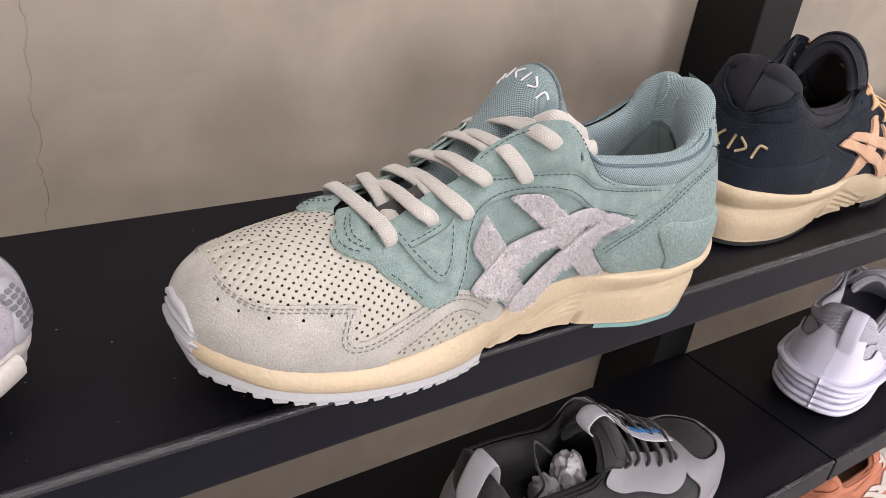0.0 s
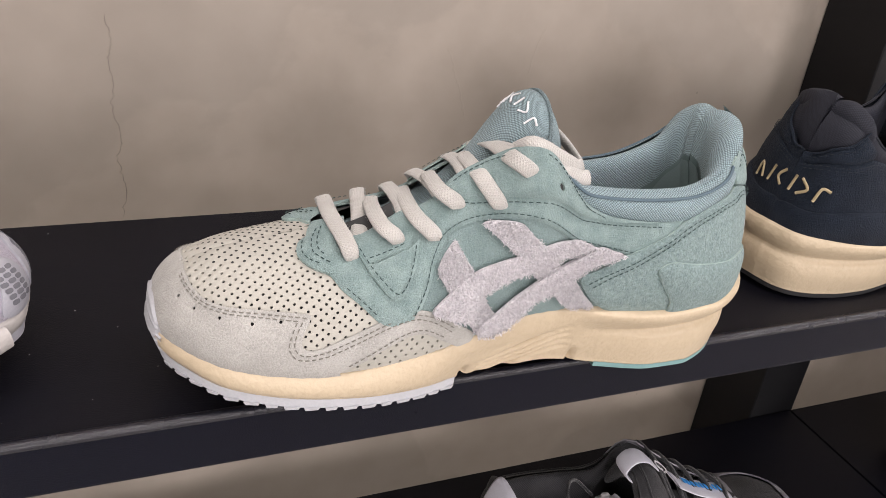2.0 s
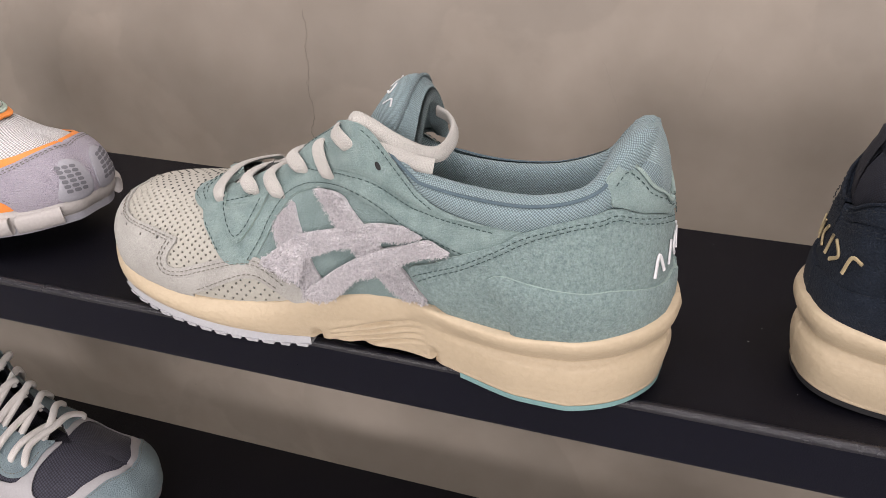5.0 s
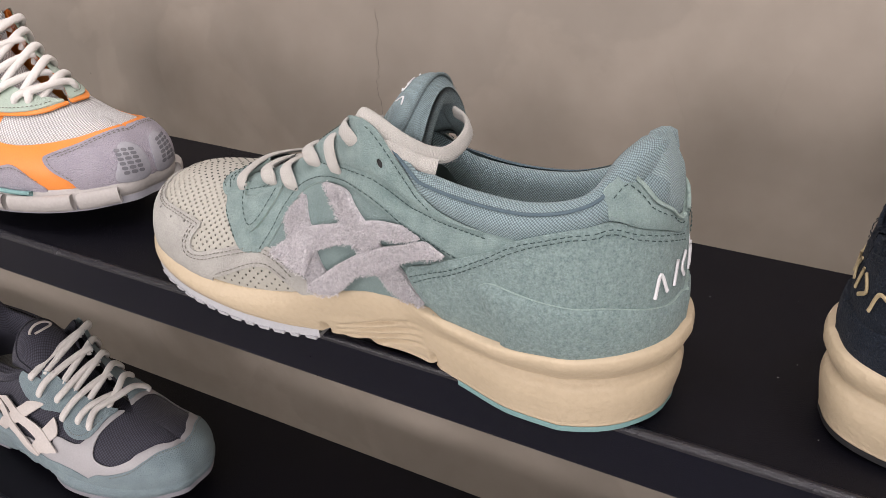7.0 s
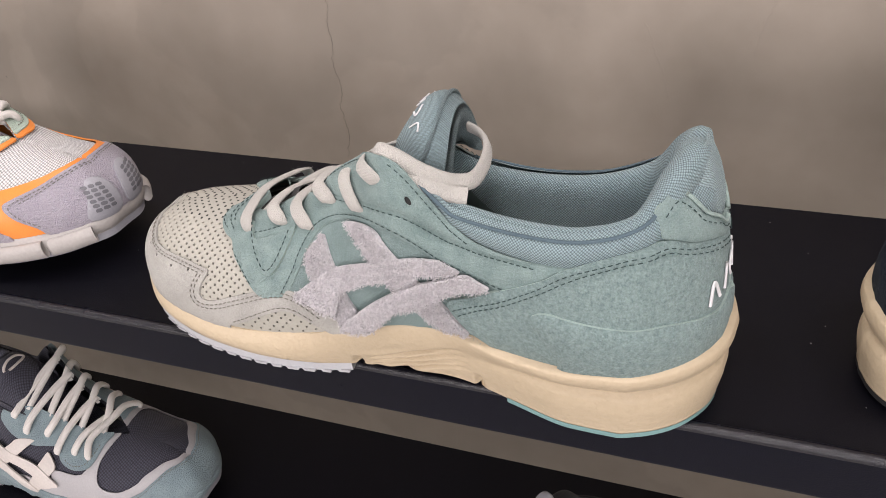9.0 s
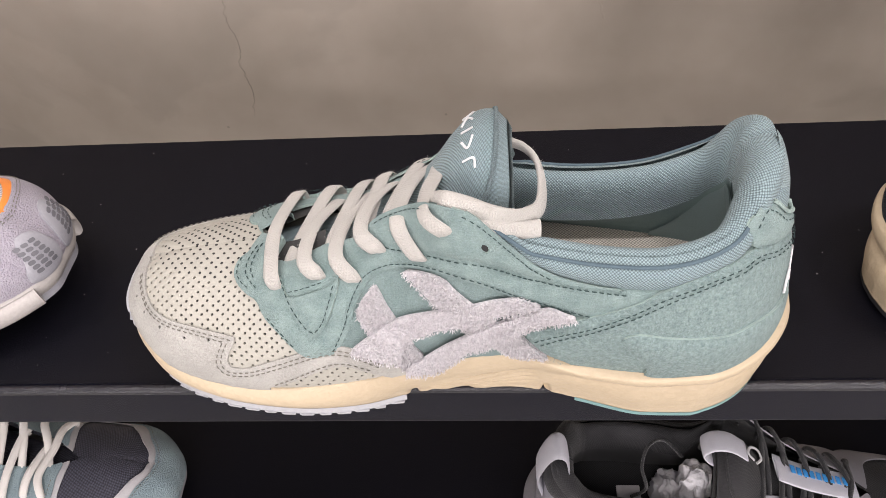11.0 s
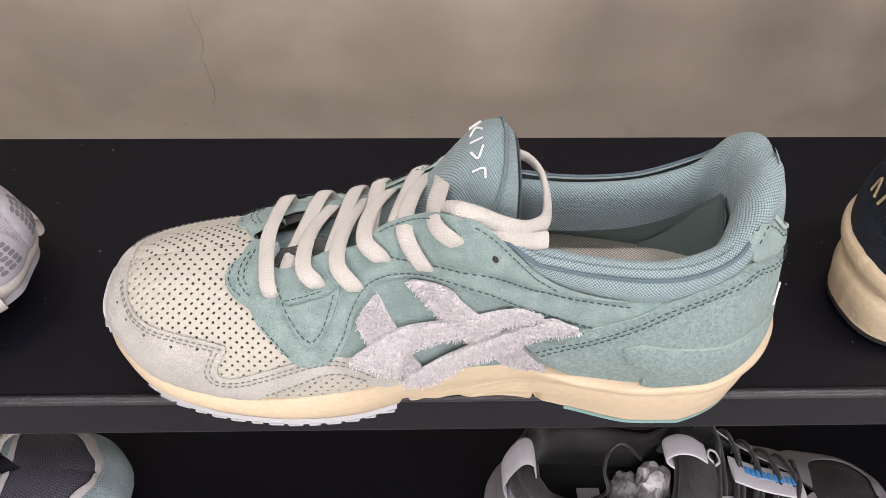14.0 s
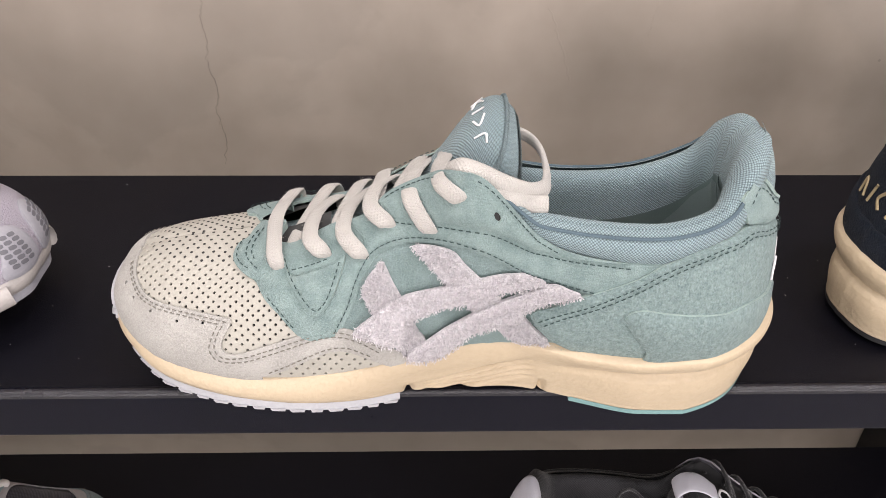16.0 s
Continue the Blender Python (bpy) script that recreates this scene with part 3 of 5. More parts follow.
def tongue(shoe, M):
    S, W = np.meshgrid(np.linspace(0, 1, 44), np.linspace(-1, 1, 33), indexing="ij")
    T = tongue_point(S, W)
    du, dw = np.gradient(T, axis=0), np.gradient(T, axis=1)
    n = np.cross(du, dw)
    n /= np.linalg.norm(n, axis=-1, keepdims=True)
    pad = (.0100 * np.clip(S * 2.2 - .6, .25, 1) * (1 - .35 * np.abs(W) ** 6))[..., None]
    ns, nw = S.shape
    outer, inner = T, T - n * pad
    # the padded end rolls over the top
    V = np.concatenate([outer.reshape(-1, 3), inner.reshape(-1, 3)])
    m = ns * nw
    F = grid_faces(ns, nw) + [tuple(m + i for i in f[::-1]) for f in grid_faces(ns, nw)]

    def bridge(a, b, way, flip):
        """Closes two edges with a half-round pad; way points outwards."""
        nonlocal V, F
        pa, pb = V[a], V[b]
        rows = [a]
        for ang in (36, 72, 108, 144):
            c, q = math.cos(radians(ang)), math.sin(radians(ang))
            rows.append([len(V) + i for i in range(len(a))])
            V = np.concatenate([V, (pa + pb) / 2 + (pa - pb) / 2 * c + way * q])
        rows.append(b)
        for r1, r2 in zip(rows, rows[1:]):
            for i in range(len(a) - 1):
                q = (r1[i], r1[i + 1], r2[i + 1], r2[i])
                F.append(q[::-1] if flip else q)

    top = [(ns - 1) * nw + j for j in range(nw)]
    out = (du[-1] / np.linalg.norm(du[-1], axis=-1, keepdims=True)) * .0058
    bridge(top, [m + i for i in top], out, False)
    for j, flip in ((0, True), (nw - 1, False)):
        col = [i * nw + j for i in range(ns)]
        o2 = (dw[:, j] / np.linalg.norm(dw[:, j], axis=-1, keepdims=True)) * .003 * (1 if j else -1)
        bridge(col, [m + i for i in col], o2, not flip)
    flat = np.stack([S * .135, W * .030], -1).reshape(-1, 2)
    rest = np.zeros((len(V) - 2 * m, 2))
    rest[:, 0] = np.linspace(0, .3, len(rest))
    mesh_object("tongue", V - ORIGIN, F, M["knit"], shoe, "padded knit tongue standing up", uvs=np.concatenate([flat, flat, rest]))
    # piping round the tongue's edge
    turn = np.linspace(0, np.pi, 21)
    s = np.concatenate([np.linspace(.27, .68, 14), .69 + .19 * np.sin(turn), np.linspace(.68, .27, 14)])
    w = np.concatenate([np.full(14, -.86), -.86 * np.cos(turn), np.full(14, .86)])
    pts = tongue_point(s, w) + [0.0006, 0, .0004]
    ribbon("piping", pts - ORIGIN, .0018, .0018, M["knit"], shoe, per=2, sides=6)


def hole_ring(K, v, r, n=6):
    h = .02
    sK = np.linalg.norm(raw_surf(K + h, v) - raw_surf(K - h, v)) / (2 * h) + 1e-6
    v1, v2 = max(v - h, 0), min(v + h, 1)
    sv = np.linalg.norm(raw_surf(K, v2) - raw_surf(K, v1)) / (v2 - v1) + 1e-6
    a = np.linspace(0, 2 * np.pi, n, endpoint=False)
    return np.stack([K + r / sK * np.cos(a), v + r / sv * np.sin(a)], -1)


def punch(outline, pitch=.0038, r=.00064, margin=.0015):
    """Places for rows of small punched holes within an outline, evenly spaced as seen from above and beside."""
    k, v = np.meshgrid(np.linspace(.05, 6.6, 240), np.linspace(.0, .985, 150), indexing="ij")
    p = raw_surf(k, v)
    a, b = p[..., 0].ravel(), ((p[..., 1] + p[..., 2]) * .7071).ravel()
    o = glide(outline, 4, closed=True) * [DK, DV]
    found = []
    for i, x in enumerate(np.arange(.06, .20, pitch * .62)):
        for y in np.arange(-.0, .09, pitch) + (i % 2) * pitch / 2:
            d = (a - x) ** 2 + (b - y) ** 2
            j = d.argmin()
            if d[j] < (.0009) ** 2:
                found.append((k.ravel()[j], v.ravel()[j]))
    f = np.array(found)
    f = f[inside(f * [DK, DV], o)]
    edge = np.min(np.linalg.norm((f * [DK, DV])[:, None] - o[None], axis=-1), axis=1)
    f = f[(edge > margin)]
    return [hole_ring(kk, vv, r) for kk, vv in f if vv < .72], [(kk, vv) for kk, vv in f if vv >= .72]


def hole_discs(shoe, places, far, off, mat, r=.00066):
    """Small flat near-black discs painting the shade of punched holes on the vamp's crown."""
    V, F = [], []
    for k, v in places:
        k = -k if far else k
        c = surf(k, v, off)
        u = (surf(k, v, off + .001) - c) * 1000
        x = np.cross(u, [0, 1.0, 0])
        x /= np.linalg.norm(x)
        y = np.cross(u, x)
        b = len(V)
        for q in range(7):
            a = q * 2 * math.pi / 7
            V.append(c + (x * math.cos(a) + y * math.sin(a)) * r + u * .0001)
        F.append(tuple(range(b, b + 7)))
    return tagged(mesh_object("hole_shade", np.array(V) - ORIGIN, F, mat, shoe, smooth=False), kind="stuff")


def lint(shoe, line, ups, width, thick, mat, seed, per_metre=5200):
    """Short cotton hairs standing off a lace."""
    rng = np.random.default_rng(seed)
    c, u = glide(line, 10), glide(ups, 10)
    t = np.gradient(c, axis=0)
    t /= np.linalg.norm(t, axis=1, keepdims=True) + 1e-12
    u = u / (np.linalg.norm(u, axis=1, keepdims=True) + 1e-12)
    side = np.cross(t, u)
    n = int(per_metre * np.linalg.norm(np.diff(c, axis=0), axis=1).sum())
    i = rng.integers(0, len(c), n)
    a = rng.uniform(-.2, np.pi + .2, n)[:, None]
    out = side[i] * np.cos(a) + u[i] * np.sin(a)
    P = c[i] + side[i] * np.cos(a) * width * .5 + u[i] * np.sin(a) * thick * .5
    D = out + rng.normal(0, .7, (n, 3))
    D /= np.linalg.norm(D, axis=1, keepdims=True)
    E = np.cross(D, rng.normal(0, 1, (n, 3)))
    E *= .00005 / (np.linalg.norm(E, axis=1, keepdims=True) + 1e-9)
    L = rng.uniform(.0005, .0019, n)[:, None]
    V = np.stack([P - E, P + E, P + D * L], 1).reshape(-1, 3)
    return tagged(mesh_object("lint", V - ORIGIN, [(3 * k, 3 * k + 1, 3 * k + 2) for k in range(n)], mat, shoe), kind="stuff")


def laces(shoe, M, eyes):
    mat = M["lace"]
    width, thick = M.get("lace_size", (.0084, .0018))

    def strand(q, ups):
        P = np.array([np.asarray(p, float) for p in q])
        ribbon("lace", P - ORIGIN, width, thick, mat, shoe, ups=ups, per=6, tuck=True)
        if M.get("fuzzy"):
            lint(shoe, P, ups, width, thick, mat, len(shoe.children))

    def normal(K, v):
        return (surf(K, v, .001) - surf(K, v, 0)) * 1000

    def brim(K):
        return float(np.interp(abs(K), THROAT_EDGE[:, 0], THROAT_EDGE[:, 1])) if M.get("open_throat") else 1.0

    def cross(ka, va, kb, vb, lift, near_over, far_over, lean=0.0):
        """From (ka, va) on one side over the throat to (kb, vb) on the other; over a side's edge into its eyelet, or from beneath it."""
        pts, ups = [], []
        for K, v, over, first in ((ka, va, near_over, True), (kb, vb, far_over, False)):
            s, top = np.sign(K), brim(K)
            if over:
                seq = [(K + s * .03, v - .03, -.0012), (K + s * .01, v + .005, .0050), (K + s * lean * .6, v + (top - v) * .6, .0060)]
            else:
                seq = [(K, top - .07, -.004), (K, top, .0004 + lift * .3)]
            P = [surf(a, min(b, 1.0), c) for a, b, c in seq]
            N = [normal(a, min(b, .98)) for a, b, c in seq]
            if not first:
                P, N = P[::-1], N[::-1]
            if first:
                pts, ups = P, N
            else:
                mid = (pts[-1] * .55 + P[0] * .45) + [-.0022 if near_over else 0, 0, .0016 + lift * .6]
                pts, ups = pts + [mid] + P, ups + [np.array([-.3, 0, 1.0])] + N
        strand(pts, ups)

    if not M.get("open_throat"):
        k0, v0 = eyes[0]
        cross(k0, v0, -k0 - .25, v0, .0, True, True, .10)
        for (ka, va), (kb, vb) in zip(eyes, eyes[1:]):
            cross(ka + .15, .95, -kb, vb, .0006, False, True, -.2)
            cross(kb, vb, -ka - .12, .95, .0022, True, False, -.24)
        return
    for i, (ka, va) in enumerate(eyes):
        if i + 1 < len(eyes):
            kb, vb = eyes[i + 1]
            cross(ka + .18, va, -kb, vb, .0004, False, True, -.15)
        cross(ka, va, -ka - .05, va, .0022, True, i == 0, (-.08, -.26, -.36, -.36, -.46, -.46)[i])


# ---- the place: plaster wall, black shelf bays, the shop around ----
wall_north = tagged(part("wall_north", box_bm((-2.6, .262, -1.1), (3.2, .40, 2.1)), M_plaster, None), "grey-beige trowelled cement plaster wall with hairline cracks", "wall", kind="structure")
# unseen walls close the room; white so that they bounce fill light
for nm, lo, hi in (("wall_west", (-2.75, -3.2, -1.1), (-2.6, .40, 2.1)), ("wall_east", (3.2, -3.2, -1.1), (3.35, .40, 2.1)), ("wall_south", (-2.6, -3.35, -1.1), (3.2, -3.2, 2.1))):
    tagged(part(nm, box_bm(lo, hi), M_ceiling, None), "plain white shop wall", "wall", kind="structure")
tagged(part("floor", box_bm((-2.75, -3.35, -1.2), (3.35, .40, -1.1)), M_floor, None), "plain pale polished shop floor", "floor", kind="structure")
tagged(part("ceiling", box_bm((-2.75, -3.35, 2.1), (3.35, .40, 2.2)), M_ceiling, None), "plain white shop ceiling", "ceiling", kind="structure")


def wall_mark(name, line, width, material, proud=.0006):
    """A hairline crack or trowel ridge: a thin uneven strip on the plaster."""
    rng = np.random.default_rng(len(line) * 7 + int(abs(line[0][0]) * 1000))
    c = glide(np.array([(x, .262, z) for x, z in line]), 9)
    c[:, 0] += rng.normal(0, .0007, len(c))
    w = width * rng.uniform(.35, 1.1, len(c))
    w[0] = w[-1] = width * .1
    V = np.concatenate([np.stack([c[:, 0] - w, c[:, 1] - proud * .2, c[:, 2]], -1), np.stack([c[:, 0], c[:, 1] - proud, c[:, 2]], -1), np.stack([c[:, 0] + w, c[:, 1] - proud * .2, c[:, 2]], -1)])
    n = len(c)
    F = [(i, i + n, i + n + 1, i + 1) for i in range(n - 1)] + [(i + n, i + 2 * n, i + 2 * n + 1, i + n + 1) for i in range(n - 1)]
    return mesh_object(name, V, F, material, wall_north)


def shelf(name, x0, x1, z, label):
    """A black powder-coated steel shelf board: folded tray with a deep front lip."""
    ob = new(name)
    ob.location = (x0, 0, z)
    ln = x1 - x0
    part("board", box_bm((0, .0040, -.0275), (ln, .190, -.0002)), M_shelf, ob)
    part("front_lip", box_bm((0, 0, -.028), (ln, .0060, .0004), .0024, 4), M_lip, ob)
    # glossier bead added along the fold to catch a bright highlight line
    run = np.array([(x, .0023, -.0016) for x in np.linspace(.0005, ln - .0005, 9)])
    ribbon("rolled_edge", run, .0050, .0050, M_bead, ob, per=1, sides=12)
    return tagged(ob, label, "shelf")


shelf("shelf", -1.90, .6590, 0, "long black powder-coated steel shelf with a deep front lip")
shelf("shelf", .6612, 2.6, 0, "long black powder-coated steel shelf with a deep front lip")
shelf("shelf", -1.90, .6822, -.270, "lower black steel shelf below the display shelf")
shelf("shelf", .6848, 2.6, -.270, "lower black steel shelf below the display shelf")
shelf("shelf", -1.90, .6822, -.540, "bottom black steel shelf")
shelf("shelf", .6848, 2.6, -.540, "bottom black steel shelf")
for x in (-1.7, .632, 2.3):
    tagged(part("shelf_post", box_bm((x, .1915, -1.1), (x + .056, .2615, 2.1), .001, 1), M_post, None), "square black steel upright carrying the shelves", "post")

CRACK = [(.061, .105), (.063, .086), (.060, .075), (.063, .060), (.060, .044), (.064, .026), (.061, .008), (.064, -.011), (.061, -.034)]
wall_mark("crack", CRACK, .00032, M_crack, .0003)
wall_mark("crack", [(.058, -.17), (.061, -.20), (.059, -.225), (.062, -.25)], .0003, M_crack, .0003)
wall_mark("trowel_ridge", [(.289, .085), (.297, .065), (.303, .049), (.308, .032)], .0010, M_plaster, .0002)
wall_mark("trowel_ridge", [(.366, .100), (.360, .085), (.357, .064)], .0008, M_plaster, .0002)


def specks(name, count, seed):
    """Pale dust and scuffs on the display shelf."""
    rng = np.random.default_rng(seed)
    V, F = [], []
    for i in range(count):
        x, y = rng.uniform(-.25, .75), rng.uniform(.003, .185) ** 1.0
        r = rng.uniform(.0002, .0006)
        b = len(V)
        for q in range(5):
            a = q * 2 * math.pi / 5 + rng.uniform(-.3, .3)
            V.append((x + r * math.cos(a) * rng.uniform(.5, 1.3), y + r * math.sin(a), .00025))
        F.append(tuple(range(b, b + 5)))
    return tagged(mesh_object(name, V, F, M_dust, None, smooth=False), "pale dust specks scattered on the black shelf", "dust", kind="stuff")


M_dust = surface("pale_dust", (0.30, 0.29, 0.29), 0.9)
specks("dust", 110, 4)


# ---- outlines of the low runner's pieces, in (K, v) ----
CAP = [(0, 0), (0, .30), (0, .60), (1.01, .572), (1.69, .498), (2.28, .433), (2.79, .414), (3.43, .410), (4.06, .386), (4.20, .364), (4.11, .278), (4.08, .216), (4.16, .180), (4.36, .186),
       (4.70, .231), (5.12, .275), (5.52, .295), (5.80, .285), (6.09, .239), (6.43, .149), (6.80, .050), (6.75, .0), (6.55, .005), (6.29, .066), (5.91, .150), (5.62, .164), (5.29, .133), (4.91, .075),
       (4.65, .041), (4.5, 0), (3, 0), (1.5, 0)]
VAMP = [(0, .52), (1.7, .44), (2.8, .36), (3.5, .36), (3.95, .32), (3.9, .12), (4.3, .0), (5.4, 0), (6.6, .0), (6.35, .10), (5.9, .24), (5.35, .28), (5.1, .36), (4.85, .49), (4.68, .60), (4.35, .68), (4.12, .76), (4.15, .9), (4.2, 1), (3, 1), (1.5, 1), (0, 1), (0, .75)]
QUARTER = [(4.7, .60), (4.85, .49), (5.25, .29), (5.6, .26), (6.1, .19), (6.5, .10), (6.85, .0), (7.4, 0), (8.5, 0), (10.2, 0), (10.4, .3), (10.2, .6), (9, .64), (8, .64), (6.6, .68), (5.5, .72)]
EYESTAY = [(4.42, .616), (4.53, .578), (4.69, .492), (4.92, .405), (5.16, .300), (5.35, .235), (5.72, .235), (5.82, .274), (6.00, .383), (6.10, .477), (6.23, .552), (6.37, .605), (6.66, .628), (7.06, .620),
           (7.53, .600), (8.17, .572), (9.12, .578), (10.12, .537), (10.6, .66), (11.0, .790), (10.42, .797), (9.91, .808), (9.40, .831), (8.93, .897), (8.42, .945), (8.15, .98), (7.9, 1), (7.5, 1), (7.1, .975), (6.58, .93), (6.1, .85), (5.64, .86), (5.1, .815), (4.85, .83), (4.72, .80), (4.62, .74), (4.60, .66)]
EYETOP = [(6.30, .86), (6.55, .79), (6.84, .755), (7.45, .722), (7.99, .722), (8.96, .785), (9.50, .785), (10.0, .790), (10.42, .795), (9.91, .808), (9.40, .833), (8.93, .899), (8.42, .948), (8.15, .983), (7.9, 1), (7.5, 1), (7.1, .977), (6.58, .933), (6.38, .89)]
THROAT = [(4.2, 1.0), (4.10, .93), (4.08, .87), (3.93, .822), (3.94, .738), (4.13, .663), (4.42, .606), (4.68, .60), (4.74, .7), (4.66, .8), (4.80, .94), (4.84, 1.0), (4.5, 1)]
VEE = [(4.97, .72), (5.10, .57), (5.31, .425), (5.49, .372), (5.66, .42), (5.80, .52), (5.90, .64), (5.76, .612), (5.45, .60), (5.12, .60)]
HEEL = [(10.92, .785), (10.66, .710), (10.28, .622), (9.80, .515), (9.46, .420), (9.14, .355), (9.08, .297), (9.30, .187), (9.60, .097), (10.3, 0), (12, 0), (13.5, 0), (15, 0), (15, .25), (15, .47), (14.4, .487), (13.4, .617), (12.8, .747), (12.4, .815), (11.9, .842), (11.4, .837)]
COUNTER = [(11.0, 0), (10.95, .16), (10.75, .28), (10.57, .385), (10.52, .445), (10.62, .488), (10.80, .502), (11.05, .482), (11.55, .432), (12.0, .392), (12.5, .352), (12.8, .315), (13.4, .250), (14.08, .205), (15, .19), (15, .08), (15, 0), (13.5, 0), (12, 0)]
TAB = [(12.44, .985), (12.75, 1), (13.04, 1.0), (13.32, .873), (13.52, .775), (13.74, .690), (14.46, .548), (15, .53), (15, .475), (14.4, .490), (13.4, .620), (12.85, .742), (12.62, .80), (12.55, .88)]
HEELPATCH = [(13.06, 1), (13.34, .880), (13.56, .780), (13.80, .698), (14.46, .560), (15, .542), (15, .80), (15, 1), (14, 1)]
STRIPES = [[(6.42, .563), (6.48, .543), (6.60, .453), (6.76, .353), (6.88, .257), (7.02, .173), (7.12, .117), (6.96, .047), (6.80, .067), (6.60, .157), (6.40, .277), (6.26, .353), (6.14, .440), (6.24, .510)],
           [(6.94, .613), (7.28, .603), (7.62, .570), (7.78, .517), (8.04, .447), (8.50, .353), (8.92, .297), (9.18, .200), (9.44, .100), (9.02, .070), (8.68, .120), (8.36, .187), (8.12, .237), (7.82, .290), (7.48, .410), (7.12, .540)],
           [(6.00, .257), (6.30, .320), (6.74, .377), (7.24, .393), (7.72, .410), (8.06, .453), (8.58, .553), (8.90, .607), (9.24, .583), (9.10, .543), (8.52, .433), (8.10, .340), (7.72, .300), (7.38, .287), (7.08, .263), (6.86, .237),
            (6.72, .140), (6.44, .163), (6.22, .210)],
           [(6.80, .060), (6.92, .103), (7.10, .127), (7.42, .180), (7.78, .233), (8.22, .313), (8.64, .420), (9.10, .527), (9.38, .587), (9.62, .570), (9.80, .547), (9.56, .490), (9.16, .410), (8.78, .307), (8.38, .197), (7.98, .147),
            (7.68, .093), (7.40, .033), (7.06, .027)]]
EYES = [(4.88, .675), (5.56, .685), (6.11, .630), (6.53, .752), (7.22, .695), (7.76, .855)]
THROAT_EDGE = np.array([(4.0, 1.0), (4.75, .84), (5.1, .815), (5.64, .86), (6.1, .85), (6.58, .93), (7.1, .975), (7.5, 1.0), (9, 1.0)])
SUEDE_EDGE = np.array([(7.5, 1.0), (7.9, 1.0), (8.15, .97), (8.42, .93), (8.93, .88), (9.4, .815), (9.91, .79), (10.42, .78), (11, .775), (11.5, .80), (12.05, .81), (12.6, .77), (13.2, .64), (14, .53), (15, .46)])


def nap(shoe, outlines, off, mat, far, count, seed, size=1.0):
    """Loose curled fibres standing out of shaggy suede, combed downwards, all over it and along its edges."""
    rng = np.random.default_rng(seed)
    V, F = [], []
    for o in outlines:
        c = glide(o, 8, closed=True)
        lo, hi = c.min(0), c.max(0)
        q = lo + rng.random((count * 3, 2)) * (hi - lo)
        q = q[inside(q * [DK, DV], c * [DK, DV])][:count]
        e = c[rng.integers(0, len(c), count // 12)] + rng.normal(0, .006, (count // 12, 2)) * [1, .3]
        q = np.concatenate([q, e])
        n = len(q)
        K, v = np.clip(q[:, 0], 0, 15) * (-1 if far else 1), np.clip(q[:, 1], 0, 1)
        P = surf(K, v, off)
        N = surf(K, v, off + .001) - P
        N /= np.linalg.norm(N, axis=1, keepdims=True)
        D = rng.normal(0, .8, (n, 3)) + [.2, 0, -.9] + N * .5
        D -= N * np.minimum(0, (D * N).sum(1, keepdims=True))
        D /= np.linalg.norm(D, axis=1, keepdims=True)
        E = np.cross(D, N)
        E /= np.linalg.norm(E, axis=1, keepdims=True) + 1e-6
        L, W = rng.uniform(.0006, .0018, n)[:, None] * size, (rng.uniform(.00008, .00019, n) * size)[:, None]
        B = P + D * L * .55 + N * .0008 * size
        T = P + D * L + N * rng.uniform(-.0002, .0008, (n, 1)) * size
        b = len(V)
        hair = np.stack([P - E * W, P + E * W, B - E * W, B + E * W, T - E * W * .4, T + E * W * .4], 1).reshape(-1, 3)
        V += list(hair)
        for i in range(n):
            k = b + 6 * i
            F += [(k, k + 1, k + 3, k + 2), (k + 2, k + 3, k + 5, k + 4)]
    return tagged(mesh_object("nap", np.array(V) - ORIGIN, F, mat, shoe), kind="stuff")


def body(shoe, M, collar=True):
    """What all shoes share: inner upper, collar, lining, tongue, sole."""
    fore = []
    for s in (1, -1):
        K, v = np.meshgrid(np.linspace(1e-4, 5.6, 70) * s, np.linspace(0, 1, 30), indexing="ij")
        fore.append(surf(K, v, -.0006))
    V = np.concatenate([g.reshape(-1, 3) for g in fore])
    F = grid_faces(70, 30) + [tuple(2100 + i for i in f[::-1]) for f in grid_faces(70, 30)]
    bm = bmesh.new()
    vv = [bm.verts.new(tuple(c - ORIGIN)) for c in V]
    uv = bm.loops.layers.uv.new("UVMap")
    place = np.concatenate([metric(g) for g in fore])
    for f in F:
        face = bm.faces.new([vv[i] for i in f])
        for loop, i in zip(face.loops, f):
            loop[uv].uv = place[i]
    bmesh.ops.remove_doubles(bm, verts=bm.verts, dist=2e-5)
    part("inner_upper", bm, M["inner"], shoe, smooth=True)
    for s in (1, -1):
        low = lambda k: np.interp(k, SUEDE_EDGE[:, 0], SUEDE_EDGE[:, 1]) - .06
        brim = (lambda k: np.interp(k, THROAT_EDGE[:, 0], THROAT_EDGE[:, 1]) - .01) if M.get("open_throat") else (lambda k: 1.0)
        shell("side_upper", 5.5 * s, 15 * s, 0, lambda k: np.where(k < 8, brim(k), low(k) + .02), -.0004, M["inner_side"], shoe, 80, 30)

        def swell(k, v):
            f = np.interp(k, SUEDE_EDGE[:, 0], SUEDE_EDGE[:, 1])
            return -.0026 + .0072 * np.clip((k - 8) / 1, 0, 1) * np.sin(np.pi * np.clip((v - f + .04) / (1.09 - f), 0, 1)) ** .8
        shell("collar", 7.9 * s, 15 * s, low, 1.0, swell, M["knit"], shoe, 90, 18, "padded knit ankle collar")
        q = np.linspace(8.25, 13.3, 26)
        ribbon("piping", surf(q * s, .955, swell(q, .955) + .0004) - ORIGIN, .0016, .0013, M.get("piping", M["knit"]), shoe, per=3, sides=6)
    lining(shoe, M)
    tongue(shoe, M)
    sole_unit(shoe, M, M.get("lugs", True))


